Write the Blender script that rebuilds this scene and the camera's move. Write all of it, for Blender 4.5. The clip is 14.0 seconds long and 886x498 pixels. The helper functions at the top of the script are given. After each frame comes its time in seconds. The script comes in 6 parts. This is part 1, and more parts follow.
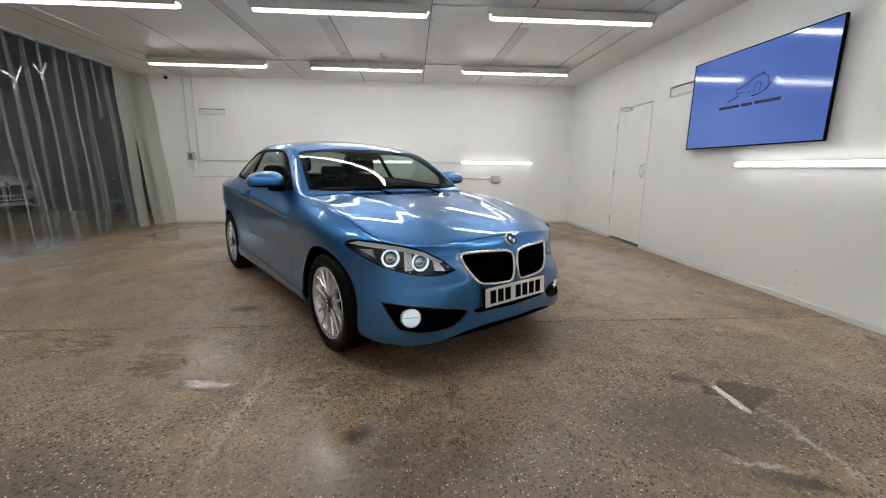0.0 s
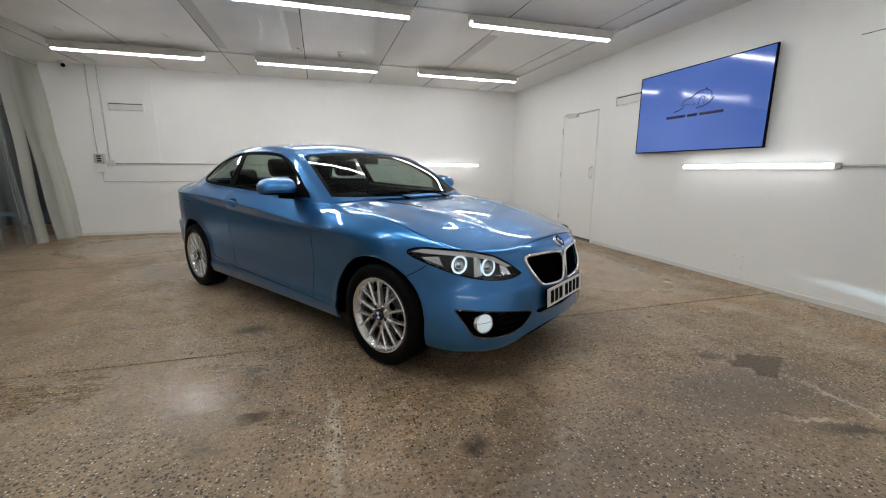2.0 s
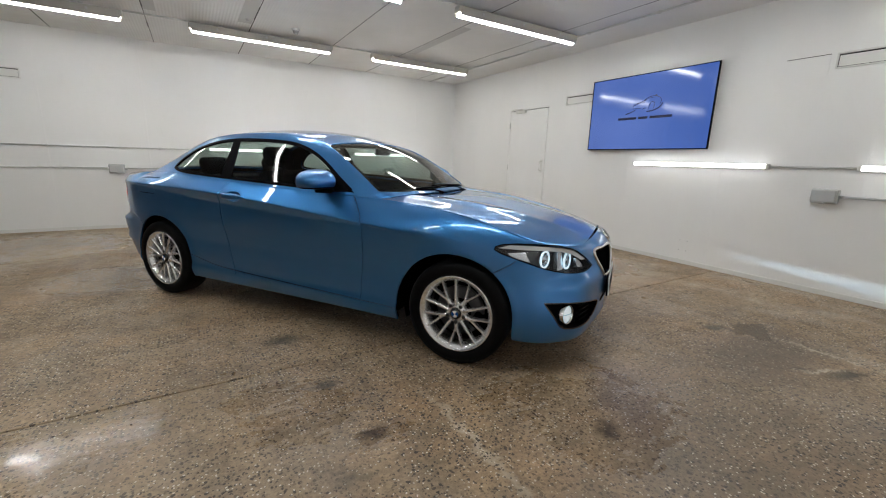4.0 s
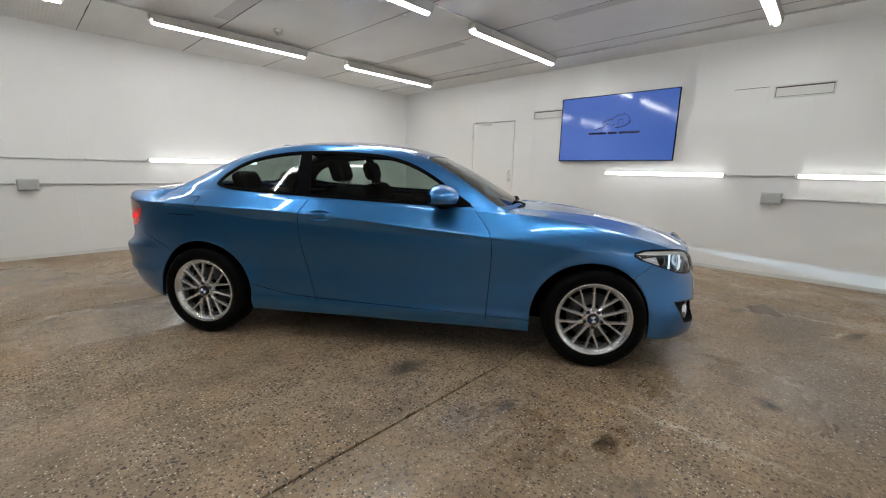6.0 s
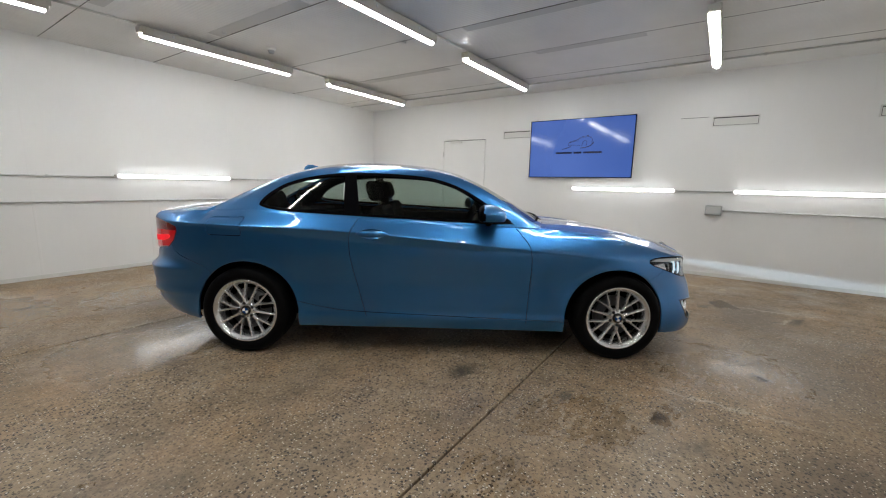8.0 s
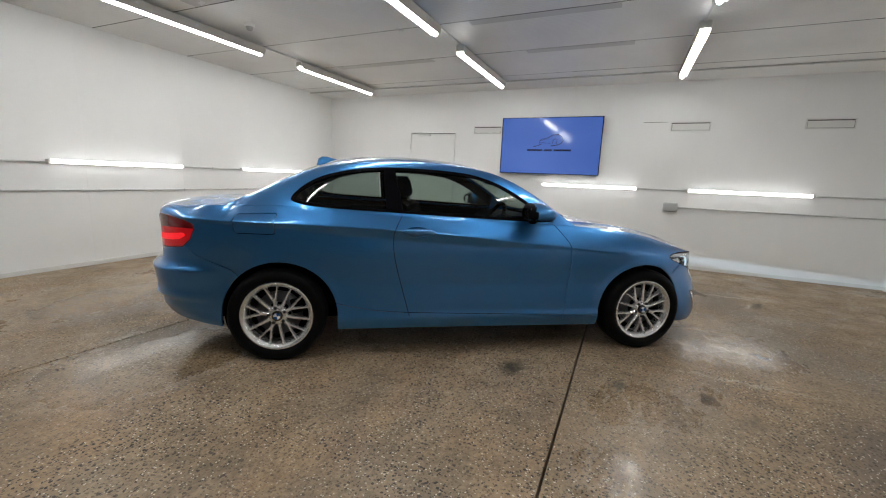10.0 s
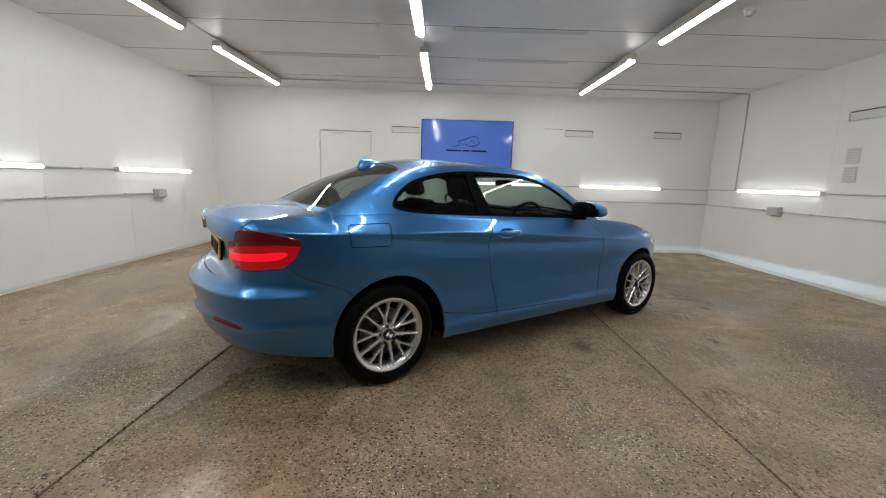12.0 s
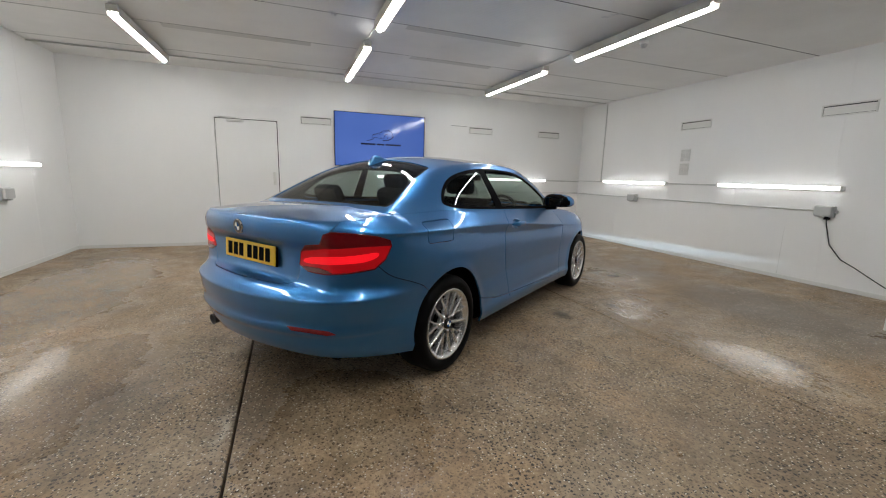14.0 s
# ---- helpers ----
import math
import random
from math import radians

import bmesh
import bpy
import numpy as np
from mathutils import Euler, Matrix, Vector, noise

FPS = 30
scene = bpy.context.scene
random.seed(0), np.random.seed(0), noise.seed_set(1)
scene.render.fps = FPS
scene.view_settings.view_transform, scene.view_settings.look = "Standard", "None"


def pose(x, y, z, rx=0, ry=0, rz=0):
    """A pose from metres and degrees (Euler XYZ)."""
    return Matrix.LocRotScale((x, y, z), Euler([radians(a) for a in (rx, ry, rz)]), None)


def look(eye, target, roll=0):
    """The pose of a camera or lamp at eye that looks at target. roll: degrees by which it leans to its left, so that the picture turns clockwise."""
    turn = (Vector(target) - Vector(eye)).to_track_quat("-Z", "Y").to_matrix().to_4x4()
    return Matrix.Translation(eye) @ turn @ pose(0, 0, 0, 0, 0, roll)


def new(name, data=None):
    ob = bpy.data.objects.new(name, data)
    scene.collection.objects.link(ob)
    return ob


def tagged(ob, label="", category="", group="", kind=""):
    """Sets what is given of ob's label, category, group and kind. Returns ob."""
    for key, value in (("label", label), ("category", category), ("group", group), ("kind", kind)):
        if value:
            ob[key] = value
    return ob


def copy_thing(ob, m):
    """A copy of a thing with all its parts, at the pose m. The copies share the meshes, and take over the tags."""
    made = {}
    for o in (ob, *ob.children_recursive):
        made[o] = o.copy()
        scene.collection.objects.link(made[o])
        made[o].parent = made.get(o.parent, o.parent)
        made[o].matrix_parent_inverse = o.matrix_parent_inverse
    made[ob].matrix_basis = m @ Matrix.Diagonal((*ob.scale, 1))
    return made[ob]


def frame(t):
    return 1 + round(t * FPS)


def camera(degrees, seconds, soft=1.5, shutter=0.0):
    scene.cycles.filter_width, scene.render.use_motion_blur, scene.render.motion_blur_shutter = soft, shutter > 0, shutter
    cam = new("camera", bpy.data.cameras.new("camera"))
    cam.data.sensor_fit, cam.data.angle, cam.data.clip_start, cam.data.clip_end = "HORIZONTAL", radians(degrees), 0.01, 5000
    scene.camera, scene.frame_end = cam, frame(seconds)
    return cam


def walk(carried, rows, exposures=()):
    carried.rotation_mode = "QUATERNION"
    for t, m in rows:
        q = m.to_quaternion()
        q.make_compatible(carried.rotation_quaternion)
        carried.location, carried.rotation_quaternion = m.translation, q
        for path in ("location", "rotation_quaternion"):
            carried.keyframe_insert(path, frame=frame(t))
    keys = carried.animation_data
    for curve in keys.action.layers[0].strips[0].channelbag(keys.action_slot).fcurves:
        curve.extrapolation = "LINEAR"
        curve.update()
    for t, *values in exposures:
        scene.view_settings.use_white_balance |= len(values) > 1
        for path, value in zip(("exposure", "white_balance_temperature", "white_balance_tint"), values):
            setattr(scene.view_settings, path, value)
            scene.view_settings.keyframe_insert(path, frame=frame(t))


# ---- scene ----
cam = camera(95.3, 14.0, soft=1.1)
PATH = [
    (0, (-0.3, -0.05, 1.155), (-0.152, 1.905, 0.761), 0.6),
    (0.5, (-0.734, -0.026, 1.173), (-0.413, 1.908, 0.777), 0.2),
    (1, (-1.021, 0.076, 1.177), (-0.579, 1.986, 0.786), -0.1),
    (1.5, (-1.129, 0.103, 1.167), (-0.609, 1.996, 0.782), -0.0),
    (2, (-1.134, 0.113, 1.171), (-0.566, 1.991, 0.786), 0.3),
    (4.5, (-2.358, 0.797, 1.194), (-1.214, 2.38, 0.765), 1.6),
    (5, (-2.605, 1.061, 1.179), (-1.356, 2.566, 0.761), 1.4),
    (5.5, (-2.922, 1.272, 1.196), (-1.578, 2.699, 0.796), 1.3),
    (6, (-3.202, 1.474, 1.196), (-1.775, 2.823, 0.818), 1.2),
    (6.5, (-3.451, 1.667, 1.2), (-1.949, 2.94, 0.846), 1.1),
    (7, (-3.688, 1.791, 1.224), (-2.127, 2.996, 0.893), 0.9),
    (7.5, (-3.8, 1.836, 1.238), (-2.201, 2.994, 0.92), 0.9),
    (10, (-4.236, 2.629, 1.257), (-2.436, 3.428, 0.912), 2.4),
    (10.5, (-4.414, 3.018, 1.241), (-2.55, 3.655, 0.898), 2.1),
    (11, (-4.568, 3.466, 1.25), (-2.645, 3.902, 0.915), 1.9),
    (11.5, (-4.632, 3.903, 1.235), (-2.672, 4.123, 0.904), 1.8),
    (12, (-4.669, 4.34, 1.242), (-2.697, 4.335, 0.91), 1.8),
    (12.5, (-4.64, 4.745, 1.231), (-2.682, 4.514, 0.893), 1.8),
    (13, (-4.593, 5.11, 1.224), (-2.671, 4.676, 0.879), 1.8),
    (13.5, (-4.639, 5.42, 1.25), (-2.764, 4.82, 0.896), 1.7),
    (14, (-4.653, 5.57, 1.247), (-2.813, 4.87, 0.895), 1.5),
]
walk(cam, [(t, look(eye, target, roll)) for t, eye, target, roll in PATH],
     [(0, 0.0), (14, 0.0)])

# ---- light: a closed room lit by its own tubes, a dim hall behind the strip curtain ----
TUBE = 47.5
world = bpy.data.worlds.new("world")
scene.world = world
world.use_nodes = True
world.node_tree.nodes["Background"].inputs[0].default_value = (0.05, 0.055, 0.06, 1)
world.node_tree.nodes["Background"].inputs[1].default_value = 0.2

# ---- materials ----
def material(name, base=(0.8, 0.8, 0.8), rough=0.5, metal=0.0, **more):
    m = bpy.data.materials.new(name)
    m.use_nodes = True
    b = m.node_tree.nodes["Principled BSDF"]
    b.inputs["Base Color"].default_value = (*base, 1)
    b.inputs["Roughness"].default_value = rough
    b.inputs["Metallic"].default_value = metal
    for key, value in more.items():
        b.inputs[key.replace("_", " ")].default_value = value
    return m


def node(m, kind, **values):
    n = m.node_tree.nodes.new(kind)
    for key, value in values.items():
        if key in n.inputs:
            n.inputs[key].default_value = value
        else:
            n.inputs[key.replace("_", " ")].default_value = value
    return n


def link(m, a, out, b, slot):
    m.node_tree.links.new(a.outputs[out], b.inputs[slot])


def coords(m, scale=(1, 1, 1)):
    tc = m.node_tree.nodes.new("ShaderNodeNewGeometry")
    mp = m.node_tree.nodes.new("ShaderNodeMapping")
    mp.inputs["Scale"].default_value = scale
    link(m, tc, "Position", mp, "Vector")
    return mp


def ramp(m, stops):
    r = m.node_tree.nodes.new("ShaderNodeValToRGB")
    e = r.color_ramp.elements
    while len(e) < len(stops):
        e.new(0.5)
    for k, (at, c) in zip(e, stops):
        k.position = at
        k.color = (*c, 1) if len(c) == 3 else c
    return r


def grey(v):
    return (v, v, v)


def noisy(m, scale, detail=4.0, rough=0.55, stretch=(1, 1, 1)):
    n = node(m, "ShaderNodeTexNoise", Scale=scale, Detail=detail, Roughness=rough)
    link(m, coords(m, stretch), "Vector", n, "Vector")
    return n


def bumped(m, height, out, strength, distance):
    b = node(m, "ShaderNodeBump", Strength=strength, Distance=distance)
    link(m, height, out, b, "Height")
    link(m, b, "Normal", m.node_tree.nodes["Principled BSDF"], "Normal")
    return b


def mixed(m, a, b, factor, mode="MIX"):
    """A colour mix node: a, b and factor are (node, output) pairs or values."""
    x = m.node_tree.nodes.new("ShaderNodeMix")
    x.data_type, x.blend_type = "RGBA", mode
    for slot, value in ((0, factor), (6, a), (7, b)):
        if isinstance(value, tuple) and hasattr(value[0], "outputs"):
            m.node_tree.links.new(value[0].outputs[value[1]], x.inputs[slot])
        elif isinstance(value, tuple):
            x.inputs[slot].default_value = (*value, 1)
        else:
            x.inputs[slot].default_value = value
    return x


def colour_in(m, n, out=2):
    m.node_tree.links.new(n.outputs[out], m.node_tree.nodes["Principled BSDF"].inputs["Base Color"])


def wall_paint():
    m = material("white wall paint", (0.8, 0.8, 0.79), 0.32)
    big = ramp(m, [(0.3, (0.815, 0.815, 0.81)), (0.65, (0.85, 0.85, 0.845))])
    link(m, noisy(m, 0.9, 5, 0.6, (1, 1, 0.45)), "Fac", big, "Fac")
    scuff = ramp(m, [(0.62, grey(0)), (0.82, grey(0.11))])
    link(m, noisy(m, 7.0, 6, 0.7, (1, 1, 0.35)), "Fac", scuff, "Fac")
    colour_in(m, mixed(m, (big, "Color"), (0.62, 0.60, 0.56), (scuff, "Color")))
    gloss = ramp(m, [(0.35, grey(0.34)), (0.7, grey(0.42))])
    link(m, noisy(m, 3.0, 3), "Fac", gloss, "Fac")
    link(m, gloss, "Color", m.node_tree.nodes["Principled BSDF"], "Roughness")
    b = bumped(m, noisy(m, 3.0, 2, 0.5), "Fac", 0.05, 0.012)
    ribs = node(m, "ShaderNodeTexWave", Scale=7.0, Distortion=0.0)
    ribs.bands_direction = "DIAGONAL"
    link(m, coords(m, (1, 1, 0)), "Vector", ribs, "Vector")
    fine = node(m, "ShaderNodeBump", Strength=0.05, Distance=0.002)
    link(m, ribs, "Fac", fine, "Height")
    link(m, fine, "Normal", b, "Normal")
    return m


def ceiling_paint():
    m = material("white ribbed ceiling panel", (0.78, 0.78, 0.77), 0.46)
    big = ramp(m, [(0.3, (0.70, 0.70, 0.69)), (0.65, (0.80, 0.80, 0.79))])
    link(m, noisy(m, 0.8, 5, 0.6), "Fac", big, "Fac")
    colour_in(m, big, 0)
    wave = node(m, "ShaderNodeTexWave", Scale=9.0, Distortion=0.0)
    wave.bands_direction = "X"
    link(m, coords(m), "Vector", wave, "Vector")
    bumped(m, wave, "Fac", 0.25, 0.004)
    return m


def blot(m, where, cx, cy, rx, ry, turn=0.0, core=0.55, most=1.0):
    """A soft-edged, ragged patch round one spot of the floor."""
    shift = m.node_tree.nodes.new("ShaderNodeMapping")
    shift.vector_type = "TEXTURE"
    shift.inputs["Location"].default_value = (cx, cy, 0)
    shift.inputs["Rotation"].default_value = (0, 0, radians(turn))
    shift.inputs["Scale"].default_value = (rx, ry, 1)
    link(m, where, 2, shift, "Vector")
    far = m.node_tree.nodes.new("ShaderNodeVectorMath")
    far.operation = "LENGTH"
    link(m, shift, "Vector", far, 0)
    fall = ramp(m, [(core, grey(most)), (1.0, grey(0))])
    m.node_tree.links.new(far.outputs["Value"], fall.inputs["Fac"])
    return fall


def patches(m, where, spots):
    both = None
    for spot in spots:
        f = blot(m, where, *spot)
        both = mixed(m, (both, 2), (f, "Color"), 1.0, "LIGHTEN") if both else mixed(m, (f, "Color"), (0.0, 0.0, 0.0), 0.0)
    return both


def concrete():
    """Worn brown concrete: laid-bare aggregate, dampness and under-car shade painted in patches, oil spots, smooth
    polished lanes.
    """
    m = material("worn brown concrete", (0.2, 0.15, 0.1), 0.35)
    tone = ramp(m, [(0.30, (0.200, 0.142, 0.086)), (0.5, (0.300, 0.218, 0.138)), (0.70, (0.385, 0.292, 0.195))])
    link(m, noisy(m, 0.75, 9, 0.66), "Fac", tone, "Fac")
    warm = ramp(m, [(0.48, grey(0)), (0.66, grey(0.5))])
    link(m, noisy(m, 1.3, 6, 0.6, (1, 1.3, 1)), "Fac", warm, "Fac")
    c = mixed(m, (tone, "Color"), (0.40, 0.255, 0.140), (warm, "Color"))
    grain = ramp(m, [(0.32, grey(0.52)), (0.5, grey(1.0)), (0.70, grey(1.5))])
    link(m, noisy(m, 38.0, 6, 0.78), "Fac", grain, "Fac")
    c = mixed(m, (c, 2), (grain, "Color"), 0.8, "MULTIPLY")
    cloud = ramp(m, [(0.34, grey(0.58)), (0.5, grey(1.0)), (0.66, grey(1.30))])
    link(m, noisy(m, 4.2, 8, 0.7), "Fac", cloud, "Fac")
    c = mixed(m, (c, 2), (cloud, "Color"), 0.75, "MULTIPLY")
    spall = ramp(m, [(0.565, grey(0)), (0.66, grey(0.62))])
    link(m, noisy(m, 8.5, 9, 0.74), "Fac", spall, "Fac")
    rare = ramp(m, [(0.42, grey(0.15)), (0.58, grey(1.0))])
    link(m, noisy(m, 0.9, 4, 0.6), "Fac", rare, "Fac")
    spall2 = mixed(m, (spall, "Color"), (rare, "Color"), 1.0, "MULTIPLY")
    c = mixed(m, (c, 2), (0.105, 0.070, 0.042), (spall2, 2))
    # places on the floor, their outlines made ragged
    drift = m.node_tree.nodes.new("ShaderNodeVectorMath")
    drift.operation = "SUBTRACT"
    drift.inputs[1].default_value = (0.5, 0.5, 0.5)
    link(m, noisy(m, 2.2, 8, 0.7), "Color", drift, 0)
    where = mixed(m, (coords(m), "Vector"), (drift, "Vector"), 0.45, "ADD")
    where.clamp_factor = False
    drift2 = m.node_tree.nodes.new("ShaderNodeVectorMath")
    drift2.operation = "SUBTRACT"
    drift2.inputs[1].default_value = (0.5, 0.5, 0.5)
    link(m, noisy(m, 9.0, 6, 0.7), "Color", drift2, 0)
    near = mixed(m, (coords(m), "Vector"), (drift2, "Vector"), 0.22, "ADD")
    lane = patches(m, where, [(-2.35, 2.3, 1.35, 0.6, 0, 0.2, 0.45), (-2.9, 0.9, 1.3, 1.0, 0, 0.3, 0.7), (-0.35, 1.6, 0.8, 0.75, 0, 0.2, 0.7), (-2.75, 5.35, 0.75, 0.55), (-1.9, 6.9, 1.1, 0.55), (-3.8, 7.3, 1.3, 1.2), (1.9, 4.6, 0.9, 2.0), (0.4, 7.7, 2.4, 0.8)])
    # dark patches; the last one paints the shade under the car
    damp_and_shade = patches(m, where, [(1.05, 1.55, 0.85, 0.50, 0, 0.3, 0.72), (-0.1, 1.15, 1.5, 0.7, 0, 0.3, 0.45), (-2.1, 1.05, 1.15, 0.75, -15, 0.6, 0.72), (-2.45, 5.75, 0.55, 0.4, 0, 0.3, 0.5), (-2.2, 6.6, 0.8, 0.4, 0, 0.2, 0.5), (0.9, 2.6, 0.7, 0.5, 0, 0.1, 0.35), (-2.7, 1.0, 1.2, 1.1, 0, 0.4, 0.5), (-3.55, 3.3, 0.9, 0.8, 0, 0.2, 0.3), (-1.1, 3.9, 2.1, 0.5, -55, 0.2, 0.55)])
    c = mixed(m, (c, 2), (0.092, 0.066, 0.046), (damp_and_shade, 2))
    # pale scrapes
    pale = ramp(m, [(0.60, grey(0)), (0.70, grey(0.42))])
    link(m, noisy(m, 2.6, 10, 0.8), "Fac", pale, "Fac")
    c = mixed(m, (c, 2), (0.47, 0.375, 0.27), (pale, "Color"))
    scar = patches(m, near, [(-1.13, 1.8, 0.035, 0.6, 0, 0.1, 0.8), (1.1, 1.27, 0.22, 0.02, -25, 0.1, 0.9), (-2.62, 5.92, 0.25, 0.05, 0, 0.1, 0.7), (1.42, 1.35, 0.03, 0.4, 0, 0.1, 0.8)])
    c = mixed(m, (c, 2), (0.52, 0.44, 0.34), (scar, 2))
    # pebbles: scattered dark and pale stones, thinned where the skin of the slab is whole
    worn = ramp(m, [(0.38, grey(0.5)), (0.52, grey(1))])
    link(m, noisy(m, 1.1, 5, 0.6), "Fac", worn, "Fac")
    bare = mixed(m, (worn, "Color"), (0.65, 0.65, 0.65), (lane, 2))
    for scale, low, high, take, paint in ((40.0, 0.24, 0.31, 0.77, (0.030, 0.021, 0.015)), (60.0, 0.27, 0.35, 0.76, (0.036, 0.025, 0.018)), (95.0, 0.30, 0.40, 0.76, (0.07, 0.05, 0.036)), (66.0, 0.20, 0.27, 0.81, (0.72, 0.65, 0.55)), (52.0, 0.24, 0.34, 0.90, (0.17, 0.115, 0.07))):
        v = node(m, "ShaderNodeTexVoronoi", Scale=scale, Randomness=1.0)
        v.voronoi_dimensions = "2D"
        warp = mixed(m, (coords(m), "Vector"), (noisy(m, 45.0, 2), "Color"), 0.018, "ADD")
        link(m, warp, 2, v, "Vector")
        spot = ramp(m, [(low, grey(1)), (high, grey(0))])
        link(m, v, "Distance", spot, "Fac")
        pick = ramp(m, [(take, grey(0)), (take + 0.08, grey(1))])
        part_of = m.node_tree.nodes.new("ShaderNodeSeparateColor")
        link(m, v, "Color", part_of, "Color")
        link(m, part_of, "Red", pick, "Fac")
        f = mixed(m, (spot, "Color"), (pick, "Color"), 1.0, "MULTIPLY")
        f2 = mixed(m, (f, 2), (bare, 2), 1.0, "MULTIPLY")
        c = mixed(m, (c, 2), paint, (f2, 2))
    # oil
    oil = patches(m, near, [(-1.66, 3.22, 0.16, 0.11, 0, 0.2, 0.85), (-1.5, 2.03, 0.09, 0.07, 0, 0.2, 0.8), (-1.57, 2.56, 0.12, 0.07, 0, 0.2, 0.75), (-0.55, 1.56, 0.09, 0.08, 0, 0.2, 0.85), (1.22, 1.95, 0.16, 0.07, -40, 0.2, 0.8), (1.2, 1.17, 0.2, 0.06, -20, 0.3, 0.8), (-1.68, 1.86, 0.12, 0.08, 0, 0.1, 0.5), (1.0, 1.35, 0.05, 0.04, 0, 0.2, 0.7)])
    c = mixed(m, (c, 2), (0.035, 0.026, 0.019), (oil, 2))
    colour_in(m, c)
    gloss = ramp(m, [(0.32, grey(0.22)), (0.44, grey(0.42)), (0.56, grey(0.62))])
    link(m, noisy(m, 1.4, 8, 0.7, (1.3, 1, 1)), "Fac", gloss, "Fac")
    sheen = ramp(m, [(0.47, grey(0.02)), (0.64, grey(0.18))])
    link(m, noisy(m, 8.0, 8, 0.74), "Fac", sheen, "Fac")
    rough = mixed(m, (gloss, "Color"), (sheen, "Color"), (lane, 2))
    rough = mixed(m, (rough, 2), (0.40, 0.40, 0.40), (damp_and_shade, 2))
    film = patches(m, near, [(-2.92, 2.52, 0.50, 0.34, 0, 0.5, 0.95), (-0.75, 2.02, 0.35, 0.22, 0, 0.3, 0.9), (-1.85, 2.6, 0.30, 0.16, 0, 0.3, 0.9), (-2.55, 5.25, 0.42, 0.45, 0, 0.3, 0.8), (-1.68, 2.33, 0.40, 0.30, 0, 0.4, 0.65), (-2.78, 5.35, 0.5, 0.26, 0, 0.4, 0.9), (-0.6, 1.75, 0.35, 0.55, 0, 0.4, 0.9), (-1.7, 6.95, 0.55, 0.28, 0, 0.4, 0.9), (-2.4, 2.6, 0.22, 0.25, 0, 0.4, 0.7), (-1.45, 2.02, 0.25, 0.10, 0, 0.3, 0.9)])
    # the wet film is broken where the stones stand through it
    broken = ramp(m, [(0.40, grey(0.25)), (0.54, grey(1.0))])
    link(m, noisy(m, 16.0, 8, 0.75, (0.6, 1.4, 1)), "Fac", broken, "Fac")
    film = mixed(m, (film, 2), (broken, "Color"), 1.0, "MULTIPLY")
    rough = mixed(m, (rough, 2), (0.02, 0.02, 0.02), (film, 2))
    link(m, rough, 2, m.node_tree.nodes["Principled BSDF"], "Roughness")
    m.node_tree.nodes["Principled BSDF"].inputs["Specular IOR Level"].default_value = 0.5
    b = bumped(m, noisy(m, 26.0, 6, 0.72), "Fac", 0.30, 0.005)
    soft = mixed(m, (0.38, 0.38, 0.38), (0.20, 0.20, 0.20), (lane, 2))
    soft = mixed(m, (soft, 2), (0.05, 0.05, 0.05), (film, 2))
    link(m, soft, 2, b, "Strength")
    return m


def glowing(name, colour, strength):
    m = material(name, colour, 0.4)
    b = m.node_tree.nodes["Principled BSDF"]
    b.inputs["Emission Color"].default_value = (*colour, 1)
    b.inputs["Emission Strength"].default_value = strength
    return m


def pane(name, tint, gloss_rough=0.02, body=0.0, body_colour=(0.8, 0.8, 0.8), ior=1.45):
    """Thin clear sheet: straight see-through, Fresnel gloss, optional milky body."""
    m = bpy.data.materials.new(name)
    m.use_nodes = True
    t = m.node_tree
    t.nodes.remove(t.nodes["Principled BSDF"])
    out = t.nodes["Material Output"]
    clear, gloss, milk = t.nodes.new("ShaderNodeBsdfTransparent"), t.nodes.new("ShaderNodeBsdfGlossy"), t.nodes.new("ShaderNodeBsdfDiffuse")
    clear.inputs[0].default_value = (*tint, 1)
    gloss.inputs["Roughness"].default_value = gloss_rough
    milk.inputs[0].default_value = (*body_colour, 1)
    w = t.nodes.new("ShaderNodeLayerWeight")
    power, f = t.nodes.new("ShaderNodeMath"), t.nodes.new("ShaderNodeMath")
    power.operation, f.operation = "POWER", "MULTIPLY_ADD"
    power.inputs[1].default_value = 5.0
    base = ((ior - 1) / (ior + 1)) ** 2 * 1.15
    f.inputs[1].default_value, f.inputs[2].default_value = 1 - base, base
    t.links.new(w.outputs["Facing"], power.inputs[0])
    t.links.new(power.outputs[0], f.inputs[0])
    a, b = t.nodes.new("ShaderNodeMixShader"), t.nodes.new("ShaderNodeMixShader")
    a.inputs[0].default_value = body
    t.links.new(clear.outputs[0], a.inputs[1])
    t.links.new(milk.outputs[0], a.inputs[2])
    t.links.new(f.outputs[0], b.inputs[0])
    t.links.new(a.outputs[0], b.inputs[1])
    t.links.new(gloss.outputs[0], b.inputs[2])
    t.links.new(b.outputs[0], out.inputs[0])
    return m


WALL, CEILING, CONCRETE = wall_paint(), ceiling_paint(), concrete()
WHITE = material("white plastic", (0.75, 0.75, 0.73), 0.4)
TRIM = material("white painted steel", (0.72, 0.72, 0.70), 0.38)
SEAM = material("dark joint sealant", (0.16, 0.155, 0.15), 0.7)
GAP = material("dark open joint", (0.035, 0.034, 0.033), 0.8)
PATCH = material("matt grey sealing strip", (0.60, 0.60, 0.59), 0.7)
GREYBOX = material("grey plastic", (0.46, 0.47, 0.47), 0.45)
BATTEN = material("weathered beige plastic", (0.52, 0.50, 0.45), 0.5)
BLACK = material("black plastic", (0.004, 0.004, 0.005), 0.45, Specular_IOR_Level=0.012)
RUBBER = material("black rubber", (0.018, 0.018, 0.018), 0.75)
